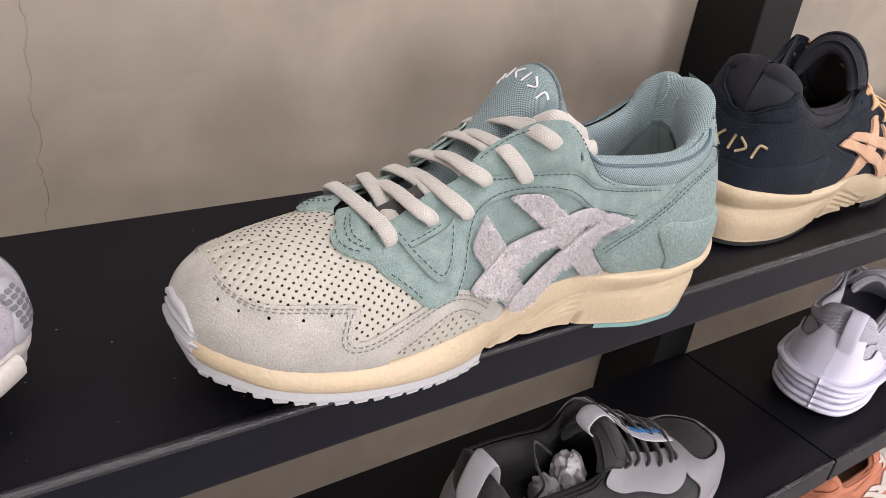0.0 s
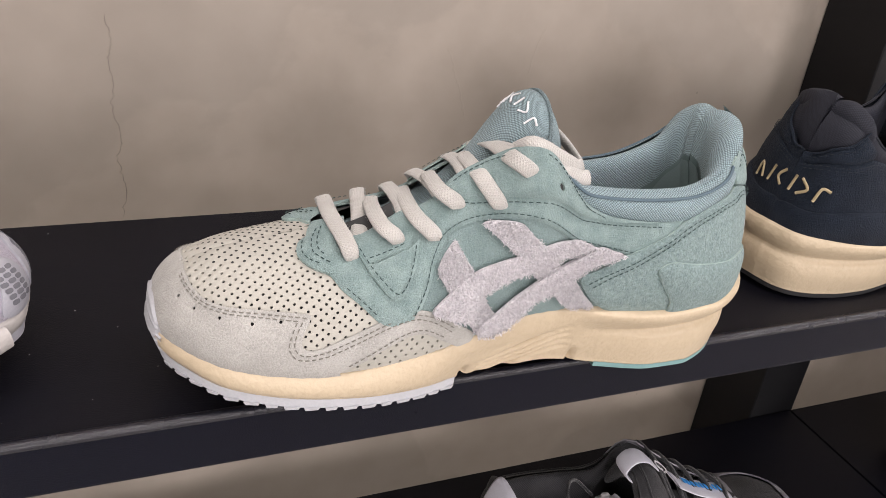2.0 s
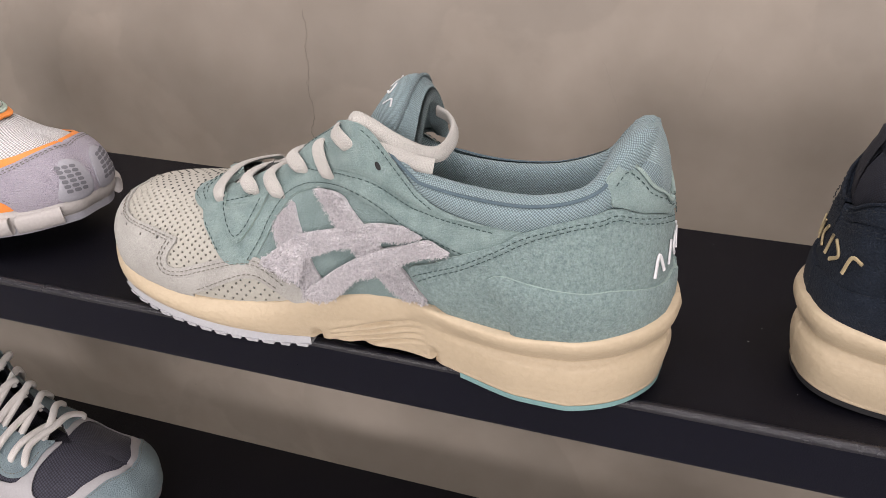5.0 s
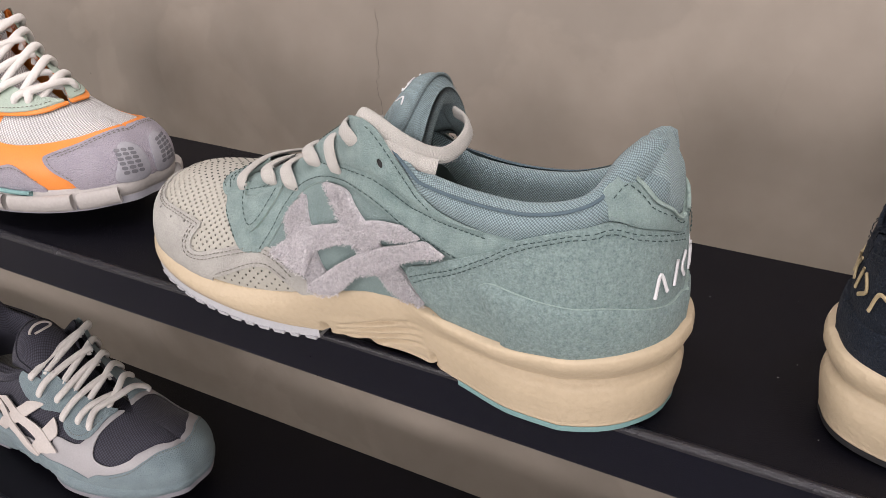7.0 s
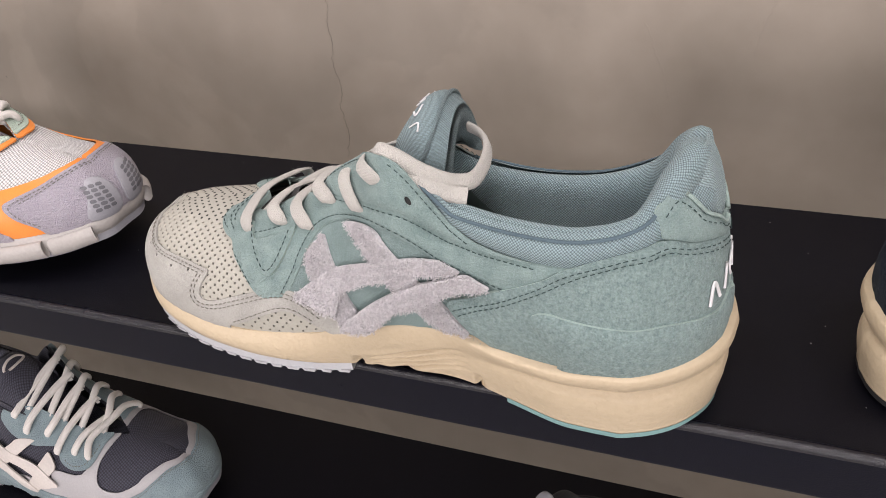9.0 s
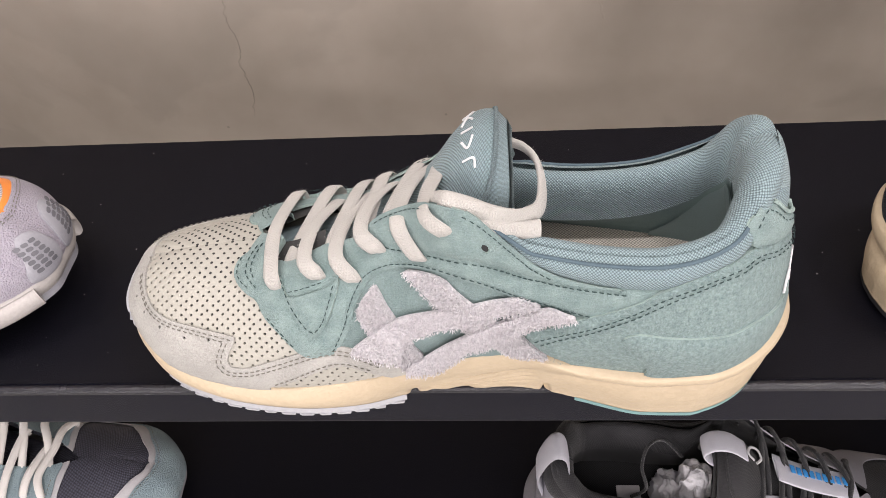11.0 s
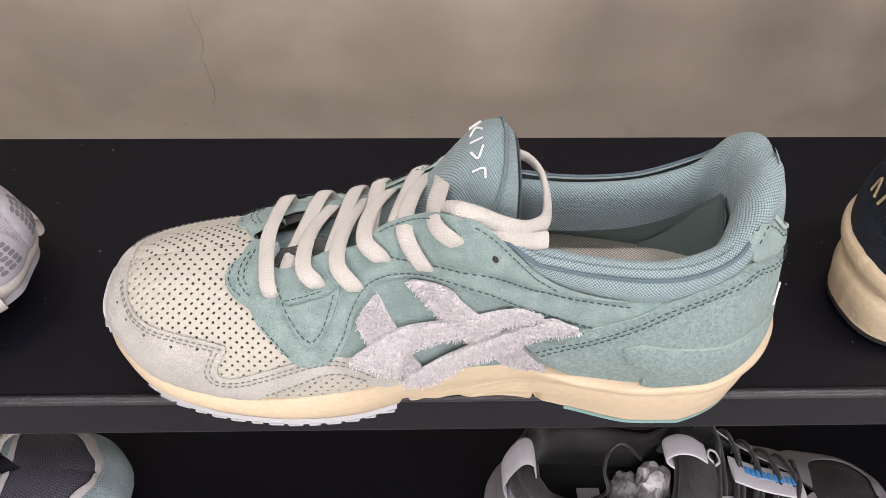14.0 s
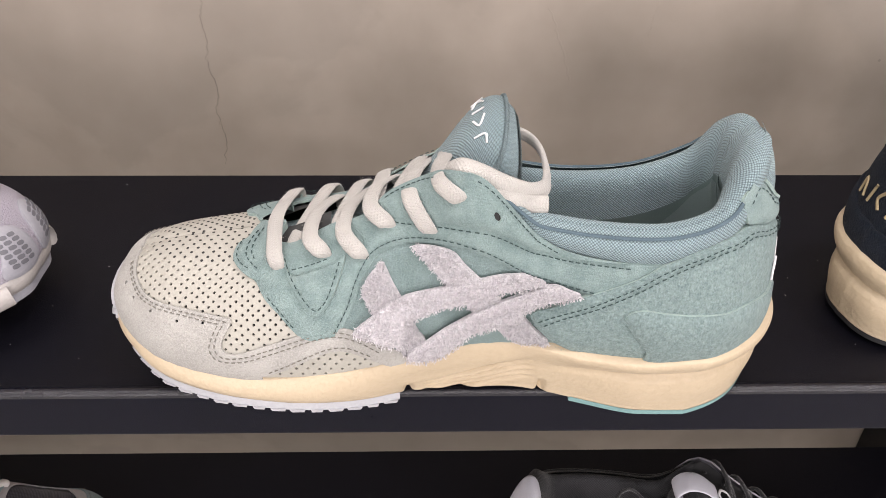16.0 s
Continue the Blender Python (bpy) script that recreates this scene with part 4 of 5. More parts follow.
def squiggle(shoe, name, paths, mat, r=.0011):
    for p in paths:
        ribbon(name, np.asarray(p) - ORIGIN, r * 2, r * 1.2, mat, shoe, per=5, sides=6)


def low_runner(name, label, M, m, nap_count=0, holes=True):
    """A low running shoe with toe cap, punched vamp, eyestay, side stripes, heel counter and tab."""
    shoe = tagged(new(name), label, "shoe")
    body(shoe, M)
    rings, crown = punch(VAMP) if holes else ([], [])
    for far in (False, True):
        S = lambda pts: side_of(pts, far)
        panel("vamp", VAMP, .0011, M["vamp"], shoe, thick=.0012, holes=rings, far=far, label="punched leather vamp")
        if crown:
            hole_discs(shoe, crown, far, .0011, M_dark)
        dots = [hole_ring(k, v, .0007) for k, v in ((2.75, .338), (3.32, .328), (3.75, .345), (2.11, .353), (1.50, .396))]
        panel("toe_cap", CAP, .0022, M["cap"], shoe, holes=dots, far=far, label="nubuck toe cap and mudguard")
        panel("quarter", QUARTER, .0012, M["quarter"], shoe, far=far)
        eye = [hole_ring(8.28, .828, .0016, 10)]
        panel("eyestay", EYESTAY, .0024, M["upper"], shoe, far=far, label="suede eyestay and side panel", edge=M.get("edge", M["upper"]), thick=.0020, puff=.0010)
        # near-black disc behind the eyelet hole, painting the shade inside it
        hole_discs(shoe, [(8.28, .828)], far, .0034, M_dark, .0021)
        raw = M.get("edge", M["upper"])
        panel("eyestay_top", EYETOP, .0041, M["upper"], shoe, holes=eye, far=far, edge=raw, puff=.0009)
        panel("throat_piece", THROAT, .0032, M["upper"], shoe, far=far, thick=.0038, edge=raw, puff=.0008)
        panel("vee_overlay", VEE, .0050, M["upper"], shoe, far=far, thick=.0030, edge=raw, puff=.0009)
        panel("heel_panel", HEEL, .0046, M.get("shag", M["upper"]), shoe, far=far, thick=.0036, label="suede heel panel", edge=raw, puff=.0014, soft_edge=.0022)
        panel("heel_counter", COUNTER, .0074, M.get("shag", M["upper"]), shoe, far=far, thick=.0026, edge=raw, puff=.0014, soft_edge=.0030)
        low_tab = [(k, min(v, .86) if far else v) for k, v in TAB]
        panel("heel_tab", low_tab, .0052, M["upper"], shoe, far=far, thick=.003, label="suede heel tab", edge=raw, puff=.0010)
        q = along(side_of([(13.12, .94), (13.33, .876), (13.54, .778), (13.77, .694), (14.46, .554), (15, .536)], far), .004)
        ribbon("piping", surf(q[:, 0], q[:, 1], .0052) - ORIGIN, .0018, .0014, raw, shoe, per=2, sides=6)
        low_patch = [(k, min(v, .88) if far else v) for k, v in HEELPATCH]
        panel("heel_patch", low_patch, .0036, M["patch"], shoe, far=far, thick=.002, puff=.0034, soft_edge=.006)
        for i, s in enumerate(STRIPES):
            panel("stripe", s, .0031 + .0009 * i, M["stripe"], shoe, far=far, thick=.0022, step=.0014, fuzz=.00030)
        if nap_count:
            for i, o in enumerate(STRIPES):
                nap(shoe, [o], .0031 + .0009 * i, M["stripe"], far, nap_count // (3 if far else 1), 5 + i + 7 * far)
            nap(shoe, [HEEL], .0050, M["shag"], far, nap_count // (3 if far else 1), 25 + far, .45)
        inner = lambda pts, dk, dv: S([(k + dk, v + dv) for k, v in pts])
        grey = [inner(CAP[3:10], 0, -.022), inner(CAP[3:9], 0, -.042), S([(4.08, .34), (4.0, .27), (3.98, .20), (4.1, .155), (4.38, .163), (4.75, .21), (5.15, .252), (5.52, .272), (5.8, .262), (6.1, .212), (6.45, .12)]),
                S([(4.0, .34), (3.93, .27), (3.90, .19), (4.05, .132), (4.4, .14), (4.78, .188), (5.17, .23), (5.52, .25), (5.8, .24), (6.1, .188), (6.42, .10)]),
                S([(4.75, .075), (5.0, .115), (5.32, .16), (5.62, .187), (5.92, .172), (6.3, .09)])]
        stitches("stitching", grey, .0024, M["thread2"], shoe)
        main = [S([(4.75, .50), (4.98, .41), (5.20, .31)]), S([(5.72, .27), (5.92, .385), (6.02, .48), (6.15, .565), (6.32, .628), (6.64, .655), (7.06, .648), (7.53, .628), (8.17, .602), (9.12, .605), (10.05, .565)]),
                S([(6.55, .77), (6.84, .728), (7.45, .697), (7.99, .697), (8.96, .758), (9.50, .76), (10.0, .765), (10.5, .762)])]
        stitches("stitching", main, .0034, M["thread"], shoe)
        stitches("stitching", [S([(8.0, .97), (8.25, .935), (8.55, .895), (9.0, .855), (9.4, .805)]), S([(7.6, .965), (7.1, .945), (6.62, .90), (6.45, .87)])], .0050, M["thread"], shoe)
        stitches("stitching", [S([(4.03, .82), (4.04, .74), (4.2, .68), (4.45, .64)]), S([(4.3, .90), (4.22, .82), (4.24, .74), (4.38, .69), (4.55, .65)]), S([(4.4, .92), (4.33, .82), (4.35, .75), (4.5, .69)])], .0040, M["thread"], shoe)
        stitches("stitching", [S([(5.03, .70), (5.16, .57), (5.35, .45), (5.49, .402), (5.63, .44), (5.74, .52), (5.84, .62)]), S([(5.15, .625), (5.45, .632), (5.75, .645)])], .0059, M["thread"], shoe)
        stitches("stitching", [S([(9.2, .30), (9.6, .40), (10.06, .508), (10.56, .645), (11.0, .765), (11.5, .805), (12.0, .805), (12.6, .75), (13.2, .625), (14, .515), (14.9, .450)]),
                               S([(9.3, .275), (9.65, .375), (10.1, .482), (10.6, .62), (11.05, .738), (11.5, .78), (12.0, .78), (12.6, .725), (13.2, .60), (14, .49), (14.9, .425)]),
                               S([(10.68, .44), (10.85, .468), (11.1, .452), (11.6, .402), (12.1, .362), (12.6, .318), (13.3, .235), (14, .185), (14.9, .165)])], .0060, M["thread"], shoe)
        stitches("stitching", [S([(12.66, .90), (12.98, .91), (13.2, .85), (13.4, .77), (13.65, .675), (14.4, .535), (14.9, .51)])], .0057, M["thread"], shoe)
    toe_bumper(shoe, M["outsole"])
    laces(shoe, M, EYES)
    shoe.matrix_world = m
    return shoe


def emblem(shoe, at, mat, r):
    """Embroidered mark: a row of thick thread bars and hooks, laid by a function from (a, b) in the mark's own square and a height."""
    strokes = [[(.02, .15), (.06, .80), (.14, .15)], [(.22, .15), (.26, .85)], [(.44, .85), (.35, .5), (.43, .15)], [(.53, .15), (.57, .85)],
               [(.66, .85), (.76, .5), (.65, .15)], [(.85, .15), (.88, .80), (.97, .85)]]
    for st in strokes:
        pts = np.array([at(a, b, 0.0) for a, b in st])
        ups = np.array([at(a, b, .001) for a, b in st]) - pts
        ribbon("embroidery", pts - ORIGIN, r * 2.2, r * 1.3, mat, shoe, per=5, sides=6, ups=ups * 1000)


def heel_mark(shoe, mat):
    def at(a, b, h):
        k = 13.55 + 2.9 * a
        return surf(k if k <= 15 else k - 30, .255 + .15 * b, .0062 + h)
    emblem(shoe, at, mat, .0008)


def tongue_mark(shoe, mat):
    def at(a, b, h):
        p = tongue_point(np.array(.625 + .115 * b), np.array(.5 - 1.05 * a))
        return p + np.array([-.5, 0, .85]) * (.0005 + h)
    emblem(shoe, at, mat, .00048)


MINT = dict(piping=M_piping_crease, shag=M_teal_shag, pocket=M_pocket, open_throat=True, fuzzy=True, lace_size=(.0071, .0019), edge=M_teal_edge, vamp=M_cream, cap=M_nubuck, quarter=M_teal_dark, upper=M_teal, stripe=M_stripe, knit=M_teal_knit, patch=M_teal_pale, inner=M_dark, inner_side=M_teal_dark,
            lining=M_lining, insole=M_insole, midsole=M_midsole, outsole=M_rubber_grey, heel_rubber=M_rubber_teal, lace=M_lace, thread=M_thread_teal, thread2=M_thread_grey)
mint_shoe = low_runner("running_shoe", "mint green suede running shoe with cream sole on the shelf", MINT, pose(*ORIGIN), nap_count=2600)
heel_mark(mint_shoe, M_embroid)
tongue_mark(mint_shoe, M_embroid)
# the loose lace end round the tongue
LOOSE = np.array([(.2160, .0060, .1130), (.2205, .0010, .1175), (.2270, .0000, .1160), (.2350, .0010, .1110), (.2430, .0030, .1065), (.2490, .0070, .1030), (.2545, .0130, .1015), (.2560, .0240, .1030), (.2545, .0340, .1060), (.2500, .0390, .1090), (.2440, .0410, .1110)])
LOOSE_UP = [(-.3, -.6, .8), (0, -.7, .7), (.1, -.7, .7), (.1, -.9, .4), (.2, -.9, .3), (.4, -.8, .4), (.9, -.4, .4), (1, 0, .4), (.9, .4, .4), (.6, .7, .4), (.4, .8, .4)]
TAIL = np.array([(.2290, -.0010, .1085), (.2350, -.0010, .1060), (.2420, .0005, .1030), (.2490, .0030, .0998), (.2545, .0050, .0985)])
TAIL_UP = [(.1, -.8, .5)] * 5
for line, ups in ((LOOSE, LOOSE_UP), (TAIL, TAIL_UP)):
    ribbon("lace", line - ORIGIN, .0070, .0026, M_lace, mint_shoe, ups=ups, per=8)
    lint(mint_shoe, line, ups, .0070, .0026, M_lace, 77)


NAVY = (0.011, 0.017, 0.029)
M_navy = suede("navy_suede", NAVY, (0.006, 0.010, 0.018), sheen=0.03)
M_navy_knit = knit("navy_knit", (0.022, 0.024, 0.036), bump=0.3, sheen=0.0)
M_tan = suede("tan_suede", (0.62, 0.40, 0.27), (0.50, 0.31, 0.20))
M_tan_lace = lace_cloth("apricot_lace", (0.66, 0.42, 0.22))
M_navy_thread = surface("navy_thread", (0.01, 0.014, 0.02), 0.8)
M_gold = surface("gold_thread", (0.42, 0.34, 0.20), 0.6, patch=300, grain=2500, bump=0.6)
M_black_rubber = surface("black_rubber", (0.02, 0.02, 0.022), 0.6)
NAVYSET = dict(MINT, piping=M_navy_knit, edge=M_navy, shag=M_navy, vamp=M_navy, cap=M_navy, quarter=M_navy, upper=M_navy, stripe=M_tan, knit=M_navy_knit, patch=M_navy_knit, inner_side=M_navy, lining=M_navy_knit, insole=M_tan,
               outsole=M_black_rubber, heel_rubber=M_black_rubber, lace=M_tan_lace, thread=M_navy_thread, thread2=M_navy_thread)
navy_shoe = low_runner("running_shoe", "navy suede running shoe with tan stripes and cream sole", NAVYSET, pose(.561, .066, 0, 0, 0, 190), holes=False)
heel_mark(navy_shoe, M_gold)


# ---- the other shoes on the shelves ----
def pieces(shoe, M, cut):
    for far in (False, True):
        for name, outline, off, key in cut:
            panel(name, outline, off, M[key], shoe, far=far)


def trim_stitch(shoe, M, paths, off, key="thread"):
    stitches("stitching", [side_of(p, far) for p in paths for far in (False, True)], off, M[key], shoe)


def trainer(name, label, M, m, cut, seams=(), lace=True, bumper=False, stripes=False, eyes=EYES):
    shoe = tagged(new(name), label, "shoe")
    body(shoe, M)
    pieces(shoe, M, cut)
    for path, off in seams:
        trim_stitch(shoe, M, [path], off)
    if stripes:
        for far in (False, True):
            for i, s in enumerate(STRIPES):
                panel("stripe", s, .0034 + .0004 * i, M["stripe"], shoe, far=far, thick=.0016)
    if bumper:
        toe_bumper(shoe, M["bumper"])
    if lace:
        laces(shoe, M, eyes)
    shoe.matrix_world = m
    return shoe


M_white_knit = knit("white_mesh", (0.80, 0.79, 0.80), grain=600)
M_orange = surface("orange_leather", (0.80, 0.27, 0.05), 0.45, (0.72, 0.22, 0.04), patch=40, grain=900, bump=0.15)
M_lilac = suede("lilac_suede", (0.40, 0.375, 0.43), (0.34, 0.315, 0.37), patch=60)
M_mint = suede("mint_suede", (0.50, 0.60, 0.52), (0.44, 0.54, 0.46))
M_white_lace = surface("white_round_lace", (0.80, 0.77, 0.74), 0.85, patch=80, grain=2500, bump=0.4, depth=0.0004, sheen=0.2, kind="braid")
M_offwhite = surface("off_white_foam", (0.66, 0.60, 0.55), 0.55, patch=40, grain=500, bump=0.4, depth=0.0006)
M_block = surface("grey_beige_foam", (0.44, 0.415, 0.40), 0.55, patch=40, grain=500, bump=0.4, depth=0.0006)
M_grey_rubber = surface("lilac_grey_rubber", (0.36, 0.36, 0.40), 0.5, patch=40, grain=700, bump=0.3)
M_slate = suede("slate_blue_suede", (0.27, 0.35, 0.38), (0.22, 0.29, 0.32))
M_silver = surface("silver_grey_film", (0.45, 0.44, 0.46), 0.45, patch=40, grain=900, bump=0.1)
M_ink_knit = knit("ink_blue_mesh", (0.075, 0.075, 0.105), grain=520, bump=0.8)
M_bone = surface("bone_synthetic", (0.66, 0.61, 0.58), 0.5, patch=30, grain=600, bump=0.15)
M_purple = surface("lilac_tape", (0.36, 0.31, 0.42), 0.7)

M_char_grip = surface("dark_grip_rubber", (0.15, 0.15, 0.17), 0.6)
ORANGESET = dict(MINT, open_throat=False, fuzzy=False, pocket=None, piping=M_offwhite, inner=M_white_knit, inner_side=M_orange, knit=M_white_knit, lining=M_white_knit, midsole=M_block, outsole=M_grey_rubber, heel_rubber=M_grey_rubber, lace=M_white_lace,
                 lace_size=(.0058, .0042), thread=M_thread_grey, lilac=M_lilac, orange=M_orange, mint=M_mint, bumper=M_grey_rubber, lugs=False, teal=M_rubber_teal)
trainer("trainer", "white mesh trainer with orange and lilac overlays on the shelf", ORANGESET, pose(-.119, .060, 0, 0, 0, 180), [
    ("trim", [(0, .0), (0, .40), (0, .76), (1.2, .735), (2.2, .645), (3.2, .52), (4.1, .43), (5.0, .40), (6.2, .43), (7.5, .40), (9, .3), (9, 0), (5, 0), (2.5, 0)], .0014, "orange"),
    ("eyestay_trim", [(4.12, 1), (4.14, .90), (4.45, .77), (5.3, .67), (6.2, .60), (7.5, .58), (8.6, .69), (8.8, .93), (8, 1), (6.5, 1), (5.2, 1)], .0020, "orange"),
    ("toe_overlay", [(0, 0), (0, .35), (0, .70), (1.1, .68), (2.1, .59), (3.0, .46), (3.7, .36), (3.95, .30), (3.75, .20), (3.3, .10), (2.9, 0), (1.5, 0)], .0026, "lilac"),
    ("side_overlay", [(4.0, 0), (4.3, .12), (4.75, .22), (5.1, .20), (5.5, .13), (5.9, .25), (6.5, .30), (8, .30), (11, .45), (15, .5), (15, 0), (10, 0), (6, 0)], .0026, "lilac"),
    ("eyestay", [(4.28, 1), (4.30, .91), (4.6, .80), (5.3, .70), (6.2, .63), (7.5, .62), (8.3, .75), (8.6, .93), (7.9, 1), (6.5, 1), (5.5, 1)], .0032, "mint"),
    ("heel_overlay", [(10, .4), (10.6, .66), (11, .78), (12.5, .80), (15, .62), (15, .3), (12, .3)], .0032, "mint")],
    seams=[([(.1, .66), (1.1, .64), (2.1, .55), (3.0, .425), (3.7, .325), (3.8, .28), (3.6, .20), (3.1, .09)], .0028), ([(.1, .635), (1.1, .615), (2.1, .525), (3.0, .40), (3.6, .31)], .0028),
           ([(4.1, .10), (4.7, .195), (5.1, .175), (5.5, .105), (5.9, .22), (6.5, .27)], .0028), ([(4.45, .92), (4.7, .83), (5.4, .73), (6.2, .66)], .0034)],
    eyes=[(4.75, .88), (5.3, .83), (5.9, .79), (6.4, .80), (7.1, .76), (7.6, .85)])

orange = bpy.data.objects["trainer"]
for far in (False, True):
    panel("toe_guard", [(.25, .03), (.15, .22), (.45, .40), (.95, .46), (1.35, .42), (1.5, .25), (1.7, .06), (1.0, .0)], .0038, M_grey_rubber, orange, far=far, thick=.0018)
    for j in range(6):
        for i in range(3):
            k = .55 + .30 * i + .04 * j
            panel("grip_bar", [(k, .10 + .05 * j), (k, .13 + .05 * j), (k + .2, .135 + .05 * j), (k + .2, .105 + .05 * j)], .0044, M_char_grip, orange, far=far, thick=.0008, per=2)
    for k0, k1, w in ((4.3, 6.6, .22), (7.4, 9.5, .22)):
        Kr = np.linspace(k0, k1, 12) * (-1 if far else 1)
        ribbon("sole_insert", wall_point(Kr, w) + seam(Kr)[1] * .0004 - ORIGIN, .0065, .0030, M_rubber_teal, orange, per=2, sides=8)

    for k0, k1 in ((1.7, 3.1), (3.25, 4.9), (5.05, 6.6), (6.9, 9.2), (9.4, 12.0), (12.2, 14.9)):
        Kr = np.linspace(k0, k1, 14) * (-1 if far else 1)
        nn = seam(Kr)[1]
        ribbon("sole_block", wall_point(Kr, .74) + nn * .0012 - ORIGIN, .0105, .0062, M_block, orange, ups=nn, per=2, sides=12)
SLATESET = dict(ORANGESET, piping=M_ink_knit, inner=M_ink_knit, inner_side=M_ink_knit, knit=M_ink_knit, lining=M_ink_knit, stripe=M_bone, slate=M_slate, silver=M_silver, midsole=M_slate, bumper=M_slate, outsole=M_grey_rubber)
slate = trainer("trainer", "slate blue trainer with navy mesh toe and white laces", SLATESET, pose(-.148, .076, -.27, 0, 0, 181), [
    ("film", [(0, .0), (0, .35), (0, .66), (1.2, .66), (2.3, .62), (3.2, .48), (3.6, .36), (4.2, .27), (4.75, .34), (4.80, .60), (4.55, .85), (4.40, 1), (4.75, 1), (5.0, .75), (5.3, .45), (6.2, .40), (6.4, .2), (7.5, .15), (7.5, 0), (4, 0)], .0014, "silver"),
    ("toe_overlay", [(0, 0), (0, .30), (0, .58), (1.2, .57), (2.2, .52), (3.0, .38), (3.5, .26), (4.2, .17), (4.7, .13), (4.8, 0), (2, 0)], .0026, "slate"),
    ("eyestay", [(4.62, 1), (4.78, .82), (4.92, .64), (5.15, .52), (5.6, .48), (6.0, .54), (6.15, .66), (6.5, .62), (7.0, .56), (7.8, .62), (8.4, .85), (8.0, 1), (6.5, 1), (5.4, 1)], .0032, "slate"),
    ("side_overlay", [(4.9, 0), (5.2, .10), (5.9, .12), (6.6, .07), (8, .05), (9, .25), (10.2, .5), (11, .76), (12.5, .78), (15, .6), (15, 0), (9, 0)], .0024, "slate")],
    seams=[([(.1, .55), (1.2, .54), (2.2, .49), (3.0, .35), (3.5, .23), (4.2, .14)], .0028), ([(4.9, .82), (5.05, .66), (5.25, .56), (5.6, .525), (5.9, .57)], .0034)], stripes=True)

ring = np.linspace(0, 1.75 * np.pi, 16)
mark = np.array([tongue_point(np.array(.69 + .047 * math.sin(a)), np.array(.30 * math.cos(a))) + [-.0006, 0, .0010] for a in ring])
ribbon("printed_mark", mark - ORIGIN, .0022, .0012, M_bone, slate, up=(-.6, 0, .8), per=3, sides=6)

# trail shoe: dark mesh, grey overlays, thin black laces, pull loops, crumpled paper inside
M_black_knit = knit("black_mesh", (0.034, 0.034, 0.038), grain=800, bump=0.5)
M_char = surface("charcoal_film", (0.25, 0.245, 0.275), 0.5, patch=60, grain=900, bump=0.15)
M_grey_tape = surface("light_grey_webbing", (0.62, 0.62, 0.69), 0.8, patch=60, grain=1800, bump=0.6)
M_paper = surface("white_tissue_paper", (0.62, 0.61, 0.64), 0.85, patch=60, grain=200, bump=0.6, depth=0.002)
M_blue = surface("bright_blue_print", (0.05, 0.33, 0.80), 0.6)
M_white_print = surface("white_print", (0.75, 0.75, 0.77), 0.6)
M_black_lace = lace_cloth("black_lace", (0.025, 0.025, 0.028))
TRAILSET = dict(ORANGESET, piping=M_black_knit, inner=M_black_knit, inner_side=M_black_knit, knit=M_black_knit, lining=M_black_knit, insole=M_black_knit, midsole=M_char, outsole=M_black_rubber, heel_rubber=M_black_rubber, lace=M_black_lace,
                lace_size=(.0036, .0028), thread=M_navy_thread, char=M_char, bumper=M_char)
trail = trainer("trail_shoe", "black and charcoal trail shoe stuffed with white paper", TRAILSET, pose(.402, .052, -.27, 0, 0, 180), [
    ("toe_overlay", [(0, 0), (0, .35), (0, .66), (1.0, .66), (1.6, .56), (2.6, .48), (3.6, .52), (4.1, .66), (4.15, .9), (4.2, 1), (4.75, 1), (4.7, .8), (4.8, .55), (4.4, .3), (4.6, 0), (2, 0)], .0020, "char"),
    ("eyestay", [(4.6, .98), (4.62, .74), (5.0, .55), (5.6, .46), (6.4, .50), (7.2, .55), (8.0, .62), (8.5, .85), (7.95, .99), (6.5, .985), (5.4, .985)], .0030, "char"),
    ("side_overlay", [(5.2, 0), (5.6, .3), (6.0, .34), (6.2, 0)], .0026, "char"), ("side_overlay", [(7.0, 0), (7.2, .42), (7.6, .45), (7.9, 0)], .0026, "char"),
    ("heel_overlay", [(9.2, 0), (9.8, .3), (10.8, .6), (12.2, .74), (13.2, .80), (15, .80), (15, 0), (12, 0)], .0026, "char")], eyes=[(4.8, .80), (5.3, .80), (5.8, .80), (6.4, .82), (7.0, .83), (7.6, .86)])


def band(name, pts, width, thick, mat, parent, ups, label=""):
    return ribbon(name, np.asarray(pts, float) - ORIGIN, width, thick, mat, parent, ups=ups, per=5, label=label)


band("pull_loop", [(.350, .035, .086), (.353, .035, .104), (.348, .035, .124), (.342, .035, .134), (.336, .035, .130), (.333, .035, .112)], .019, .0016, M_grey_tape, trail, [(1, 0, .1), (1, 0, .2), (1, 0, .5), (.2, 0, 1), (-1, 0, .4), (-1, 0, 0)], "light grey webbing heel loop")
band("pull_loop", [(.225, .033, .124), (.236, .033, .134), (.246, .033, .136), (.252, .033, .129), (.247, .033, .120), (.238, .033, .114)], .0145, .0016, M_grey_tape, trail, [(-.6, 0, .8), (-.3, 0, 1), (.3, 0, 1), (1, 0, 0), (.4, 0, -1), (.3, 0, -1)], "light grey webbing tongue loop")
band("lace_label", [(.146, .033, .0775), (.164, .033, .0835), (.184, .033, .0925), (.203, .033, .1045)], .0190, .0014, M_grey_tape, trail, [(-.4, 0, .9)] * 4, "grey lace label with blue bars")
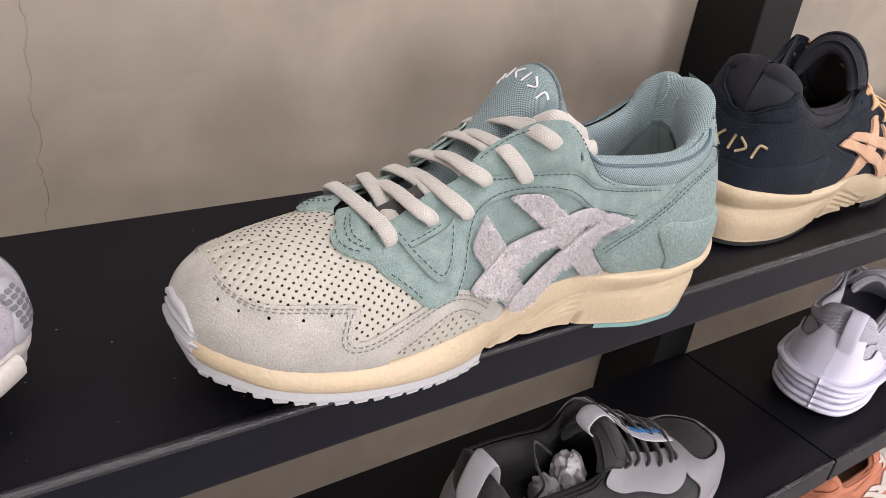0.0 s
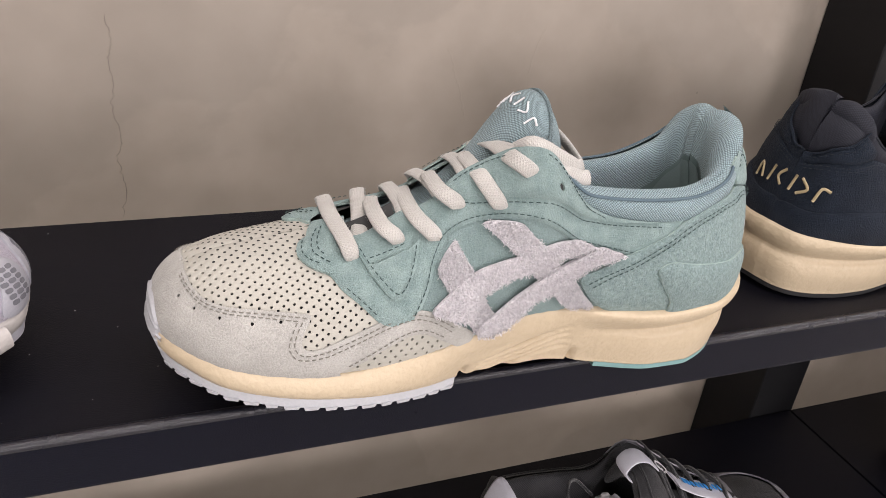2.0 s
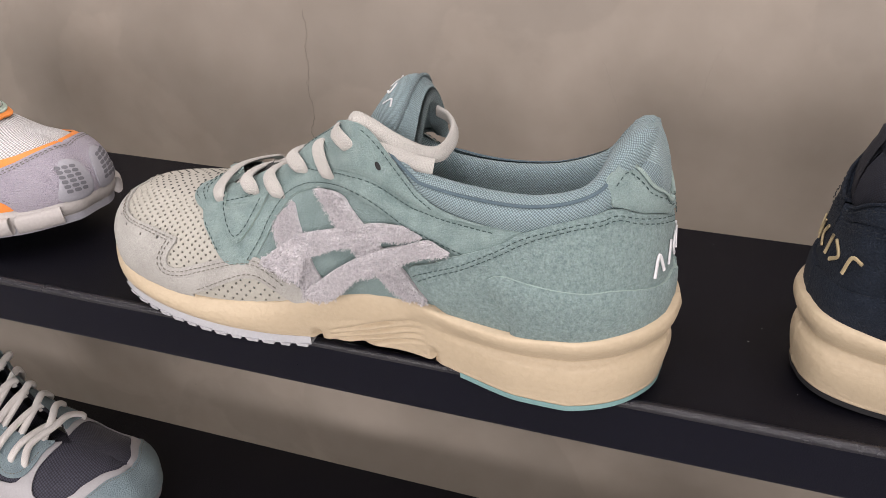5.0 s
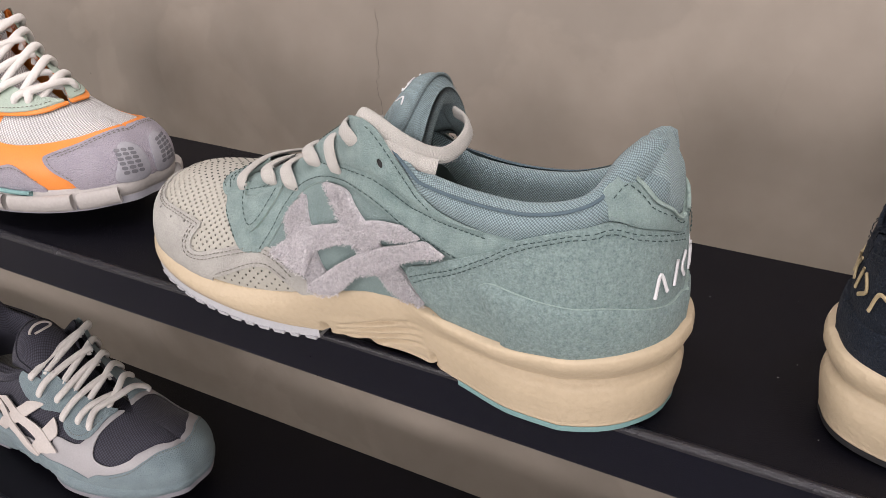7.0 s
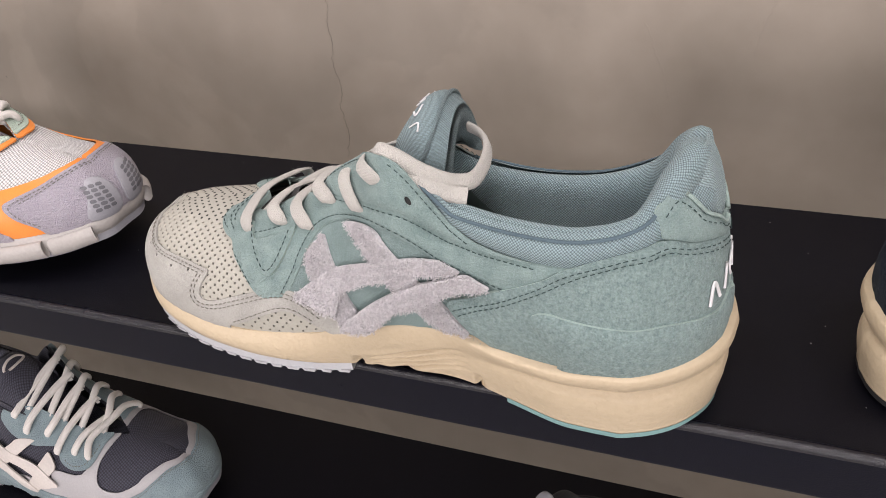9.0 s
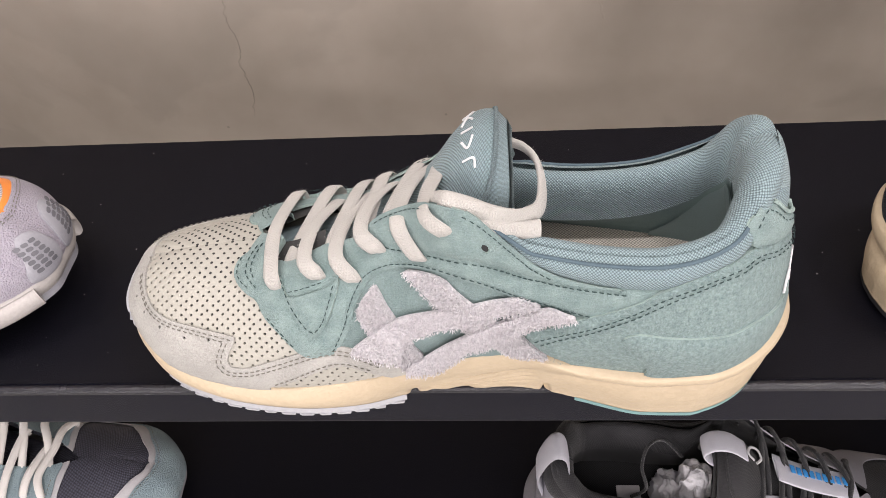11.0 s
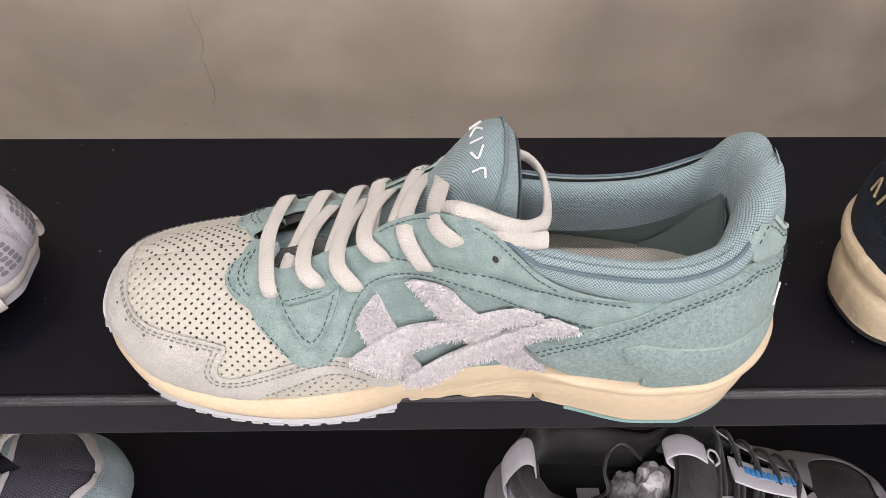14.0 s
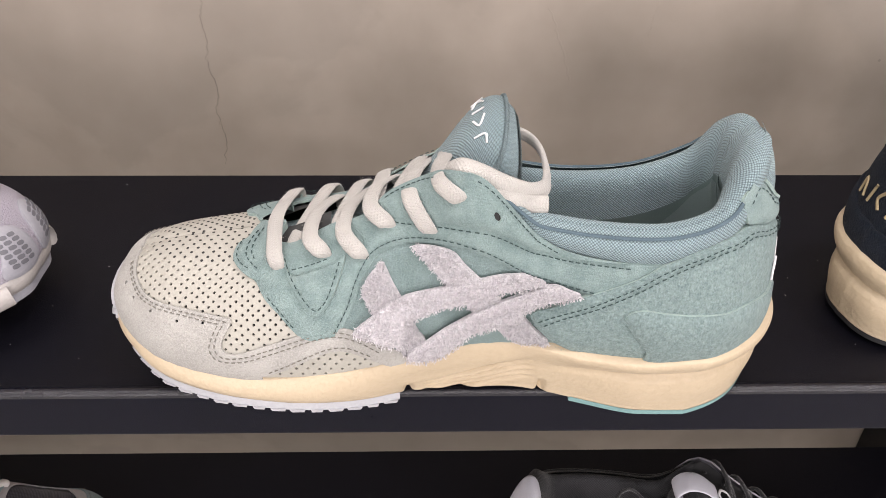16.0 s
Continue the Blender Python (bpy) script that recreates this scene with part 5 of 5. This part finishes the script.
for q in range(9):
    s0 = .152 + q * .0046
    z0 = float(np.interp(s0 + .001, [.146, .164, .184, .203], [.0775, .0835, .0925, .1045])) + .0013
    band("printed_bar", [(s0, .031, z0), (s0 + .0012, .031, z0 + .0006), (s0 + .0030, .031, z0 + .0016)], .0056, .0005, M_blue, trail, [(-.45, 0, .9)] * 3)
band("printed_mark", [(.2195, .040, .1215), (.2155, .036, .1195), (.2165, .030, .1200), (.2215, .030, .1235), (.2240, .035, .1250), (.2205, .0385, .1225)], .0018, .0008, M_white_print, trail, [(-.6, 0, .8)] * 6)
band("elastic_cord", [(.255, .015, .085), (.268, .010, .098), (.280, .018, .104), (.285, .030, .098), (.282, .038, .085), (.290, .036, .07)], .0022, .0022, M_black_lace, trail, [(0, 0, 1)] * 6)


def crumple(name, centre, size, mat, parent, seed, label):
    """A ball of creased paper."""
    bm = bmesh.new()
    bmesh.ops.create_icosphere(bm, subdivisions=4, radius=1)
    for v in bm.verts:
        p = v.co * 2.2 + Vector((seed, 0, 0))
        c = noise.noise_vector(p)
        r = 1 + .22 * abs(noise.noise(v.co * 3.1 + Vector((seed, 3, 1)))) + .35 * abs(noise.noise(v.co * 1.7 + Vector((0, seed, 0)))) - .15
        v.co = Vector((centre[0] - ORIGIN[0] + v.co.x * r * size[0] + c.x * .003, centre[1] - ORIGIN[1] + v.co.y * r * size[1] + c.y * .003, centre[2] + v.co.z * r * size[2] + c.z * .003))
    return part(name, bm, mat, parent, label)


crumple("paper_stuffing", (.248, .028, .074), (.011, .014, .020), M_paper, trail, 2.0, "crumpled white tissue paper")
crumple("paper_stuffing", (.262, .026, .058), (.013, .015, .014), M_paper, trail, 5.0, "crumpled white tissue paper")
part("paper_tag", box_bm((.072, -.010, .0600), (.088, .004, .0612), .0005, 1), M_paper, trail, "small white card tag")

# white runner with a ribbed sole
M_pale = surface("white_synthetic", (0.76, 0.76, 0.92), 0.5, (0.70, 0.70, 0.86), patch=40, grain=900, bump=0.2)
M_pale_knit = knit("white_lilac_mesh", (0.74, 0.74, 0.88), grain=800, bump=0.4)
PALESET = dict(ORANGESET, piping=M_pale, inner=M_pale_knit, inner_side=M_pale_knit, knit=M_pale_knit, lining=M_pale_knit, insole=M_pale_knit, midsole=M_pale, outsole=M_pale, heel_rubber=M_pale, lace=M_white_lace, thread=M_silver, pale=M_pale, bumper=M_pale)
pale = trainer("trainer", "white trainer with a thick ribbed sole on the lower shelf", PALESET, pose(.868, .100, -.27, 0, 0, 198), [
    ("toe_overlay", [(0, 0), (0, .5), (1.5, .5), (3, .35), (4.5, .2), (5, 0), (2, 0)], .0022, "pale"), ("eyestay", [(4.6, .98), (4.62, .74), (5.0, .55), (6.4, .50), (8.0, .62), (8.5, .85), (7.95, .99), (6.5, .985), (5.4, .985)], .0030, "pale"),
    ("heel_overlay", [(9.4, 0), (10.2, .3), (11, .62), (12.4, .50), (13.2, .46), (13.8, .80), (15, .86), (15, 0), (12, 0)], .0026, "pale")])
for w in (.06, .26, .46, .66, .86):
    for sgn in (1, -1):
        Kr = np.linspace(6.5, 15, 26) * sgn
        pts = wall_point(Kr, w) + seam(Kr)[1] * (.0018 + .0032 * w)[..., None] if np.ndim(w) else wall_point(Kr, w) + seam(Kr)[1] * (.0018 + .004 * w)
        ribbon("sole_rib", pts - ORIGIN, .0072, .0060, M_pale, pale, up=(0, 0, 1), per=2, sides=8)
band("pull_loop", [(.350, .035, .075), (.354, .035, .095), (.352, .035, .113), (.345, .035, .121), (.338, .035, .116)], .016, .0022, M_pale, pale, [(1, 0, .1), (1, 0, .2), (1, 0, .5), (.2, 0, 1), (-1, 0, .4)])

# salmon shoe on the shelf below
M_salmon = suede("salmon_suede", (0.70, 0.28, 0.17), (0.60, 0.23, 0.14))
SALMONSET = dict(MINT, piping=M_salmon, edge=M_salmon, shag=M_salmon, vamp=M_salmon, cap=M_salmon, quarter=M_salmon, upper=M_salmon, stripe=M_bone, knit=M_salmon, patch=M_salmon, inner=M_salmon, inner_side=M_salmon, lining=M_salmon, lace=M_white_lace, thread=M_salmon, thread2=M_salmon, lugs=False)
low_runner("running_shoe", "salmon suede running shoe with pale stripes on the bottom shelf", SALMONSET, pose(1.00, .08, -.54, 0, 0, 185), holes=False)
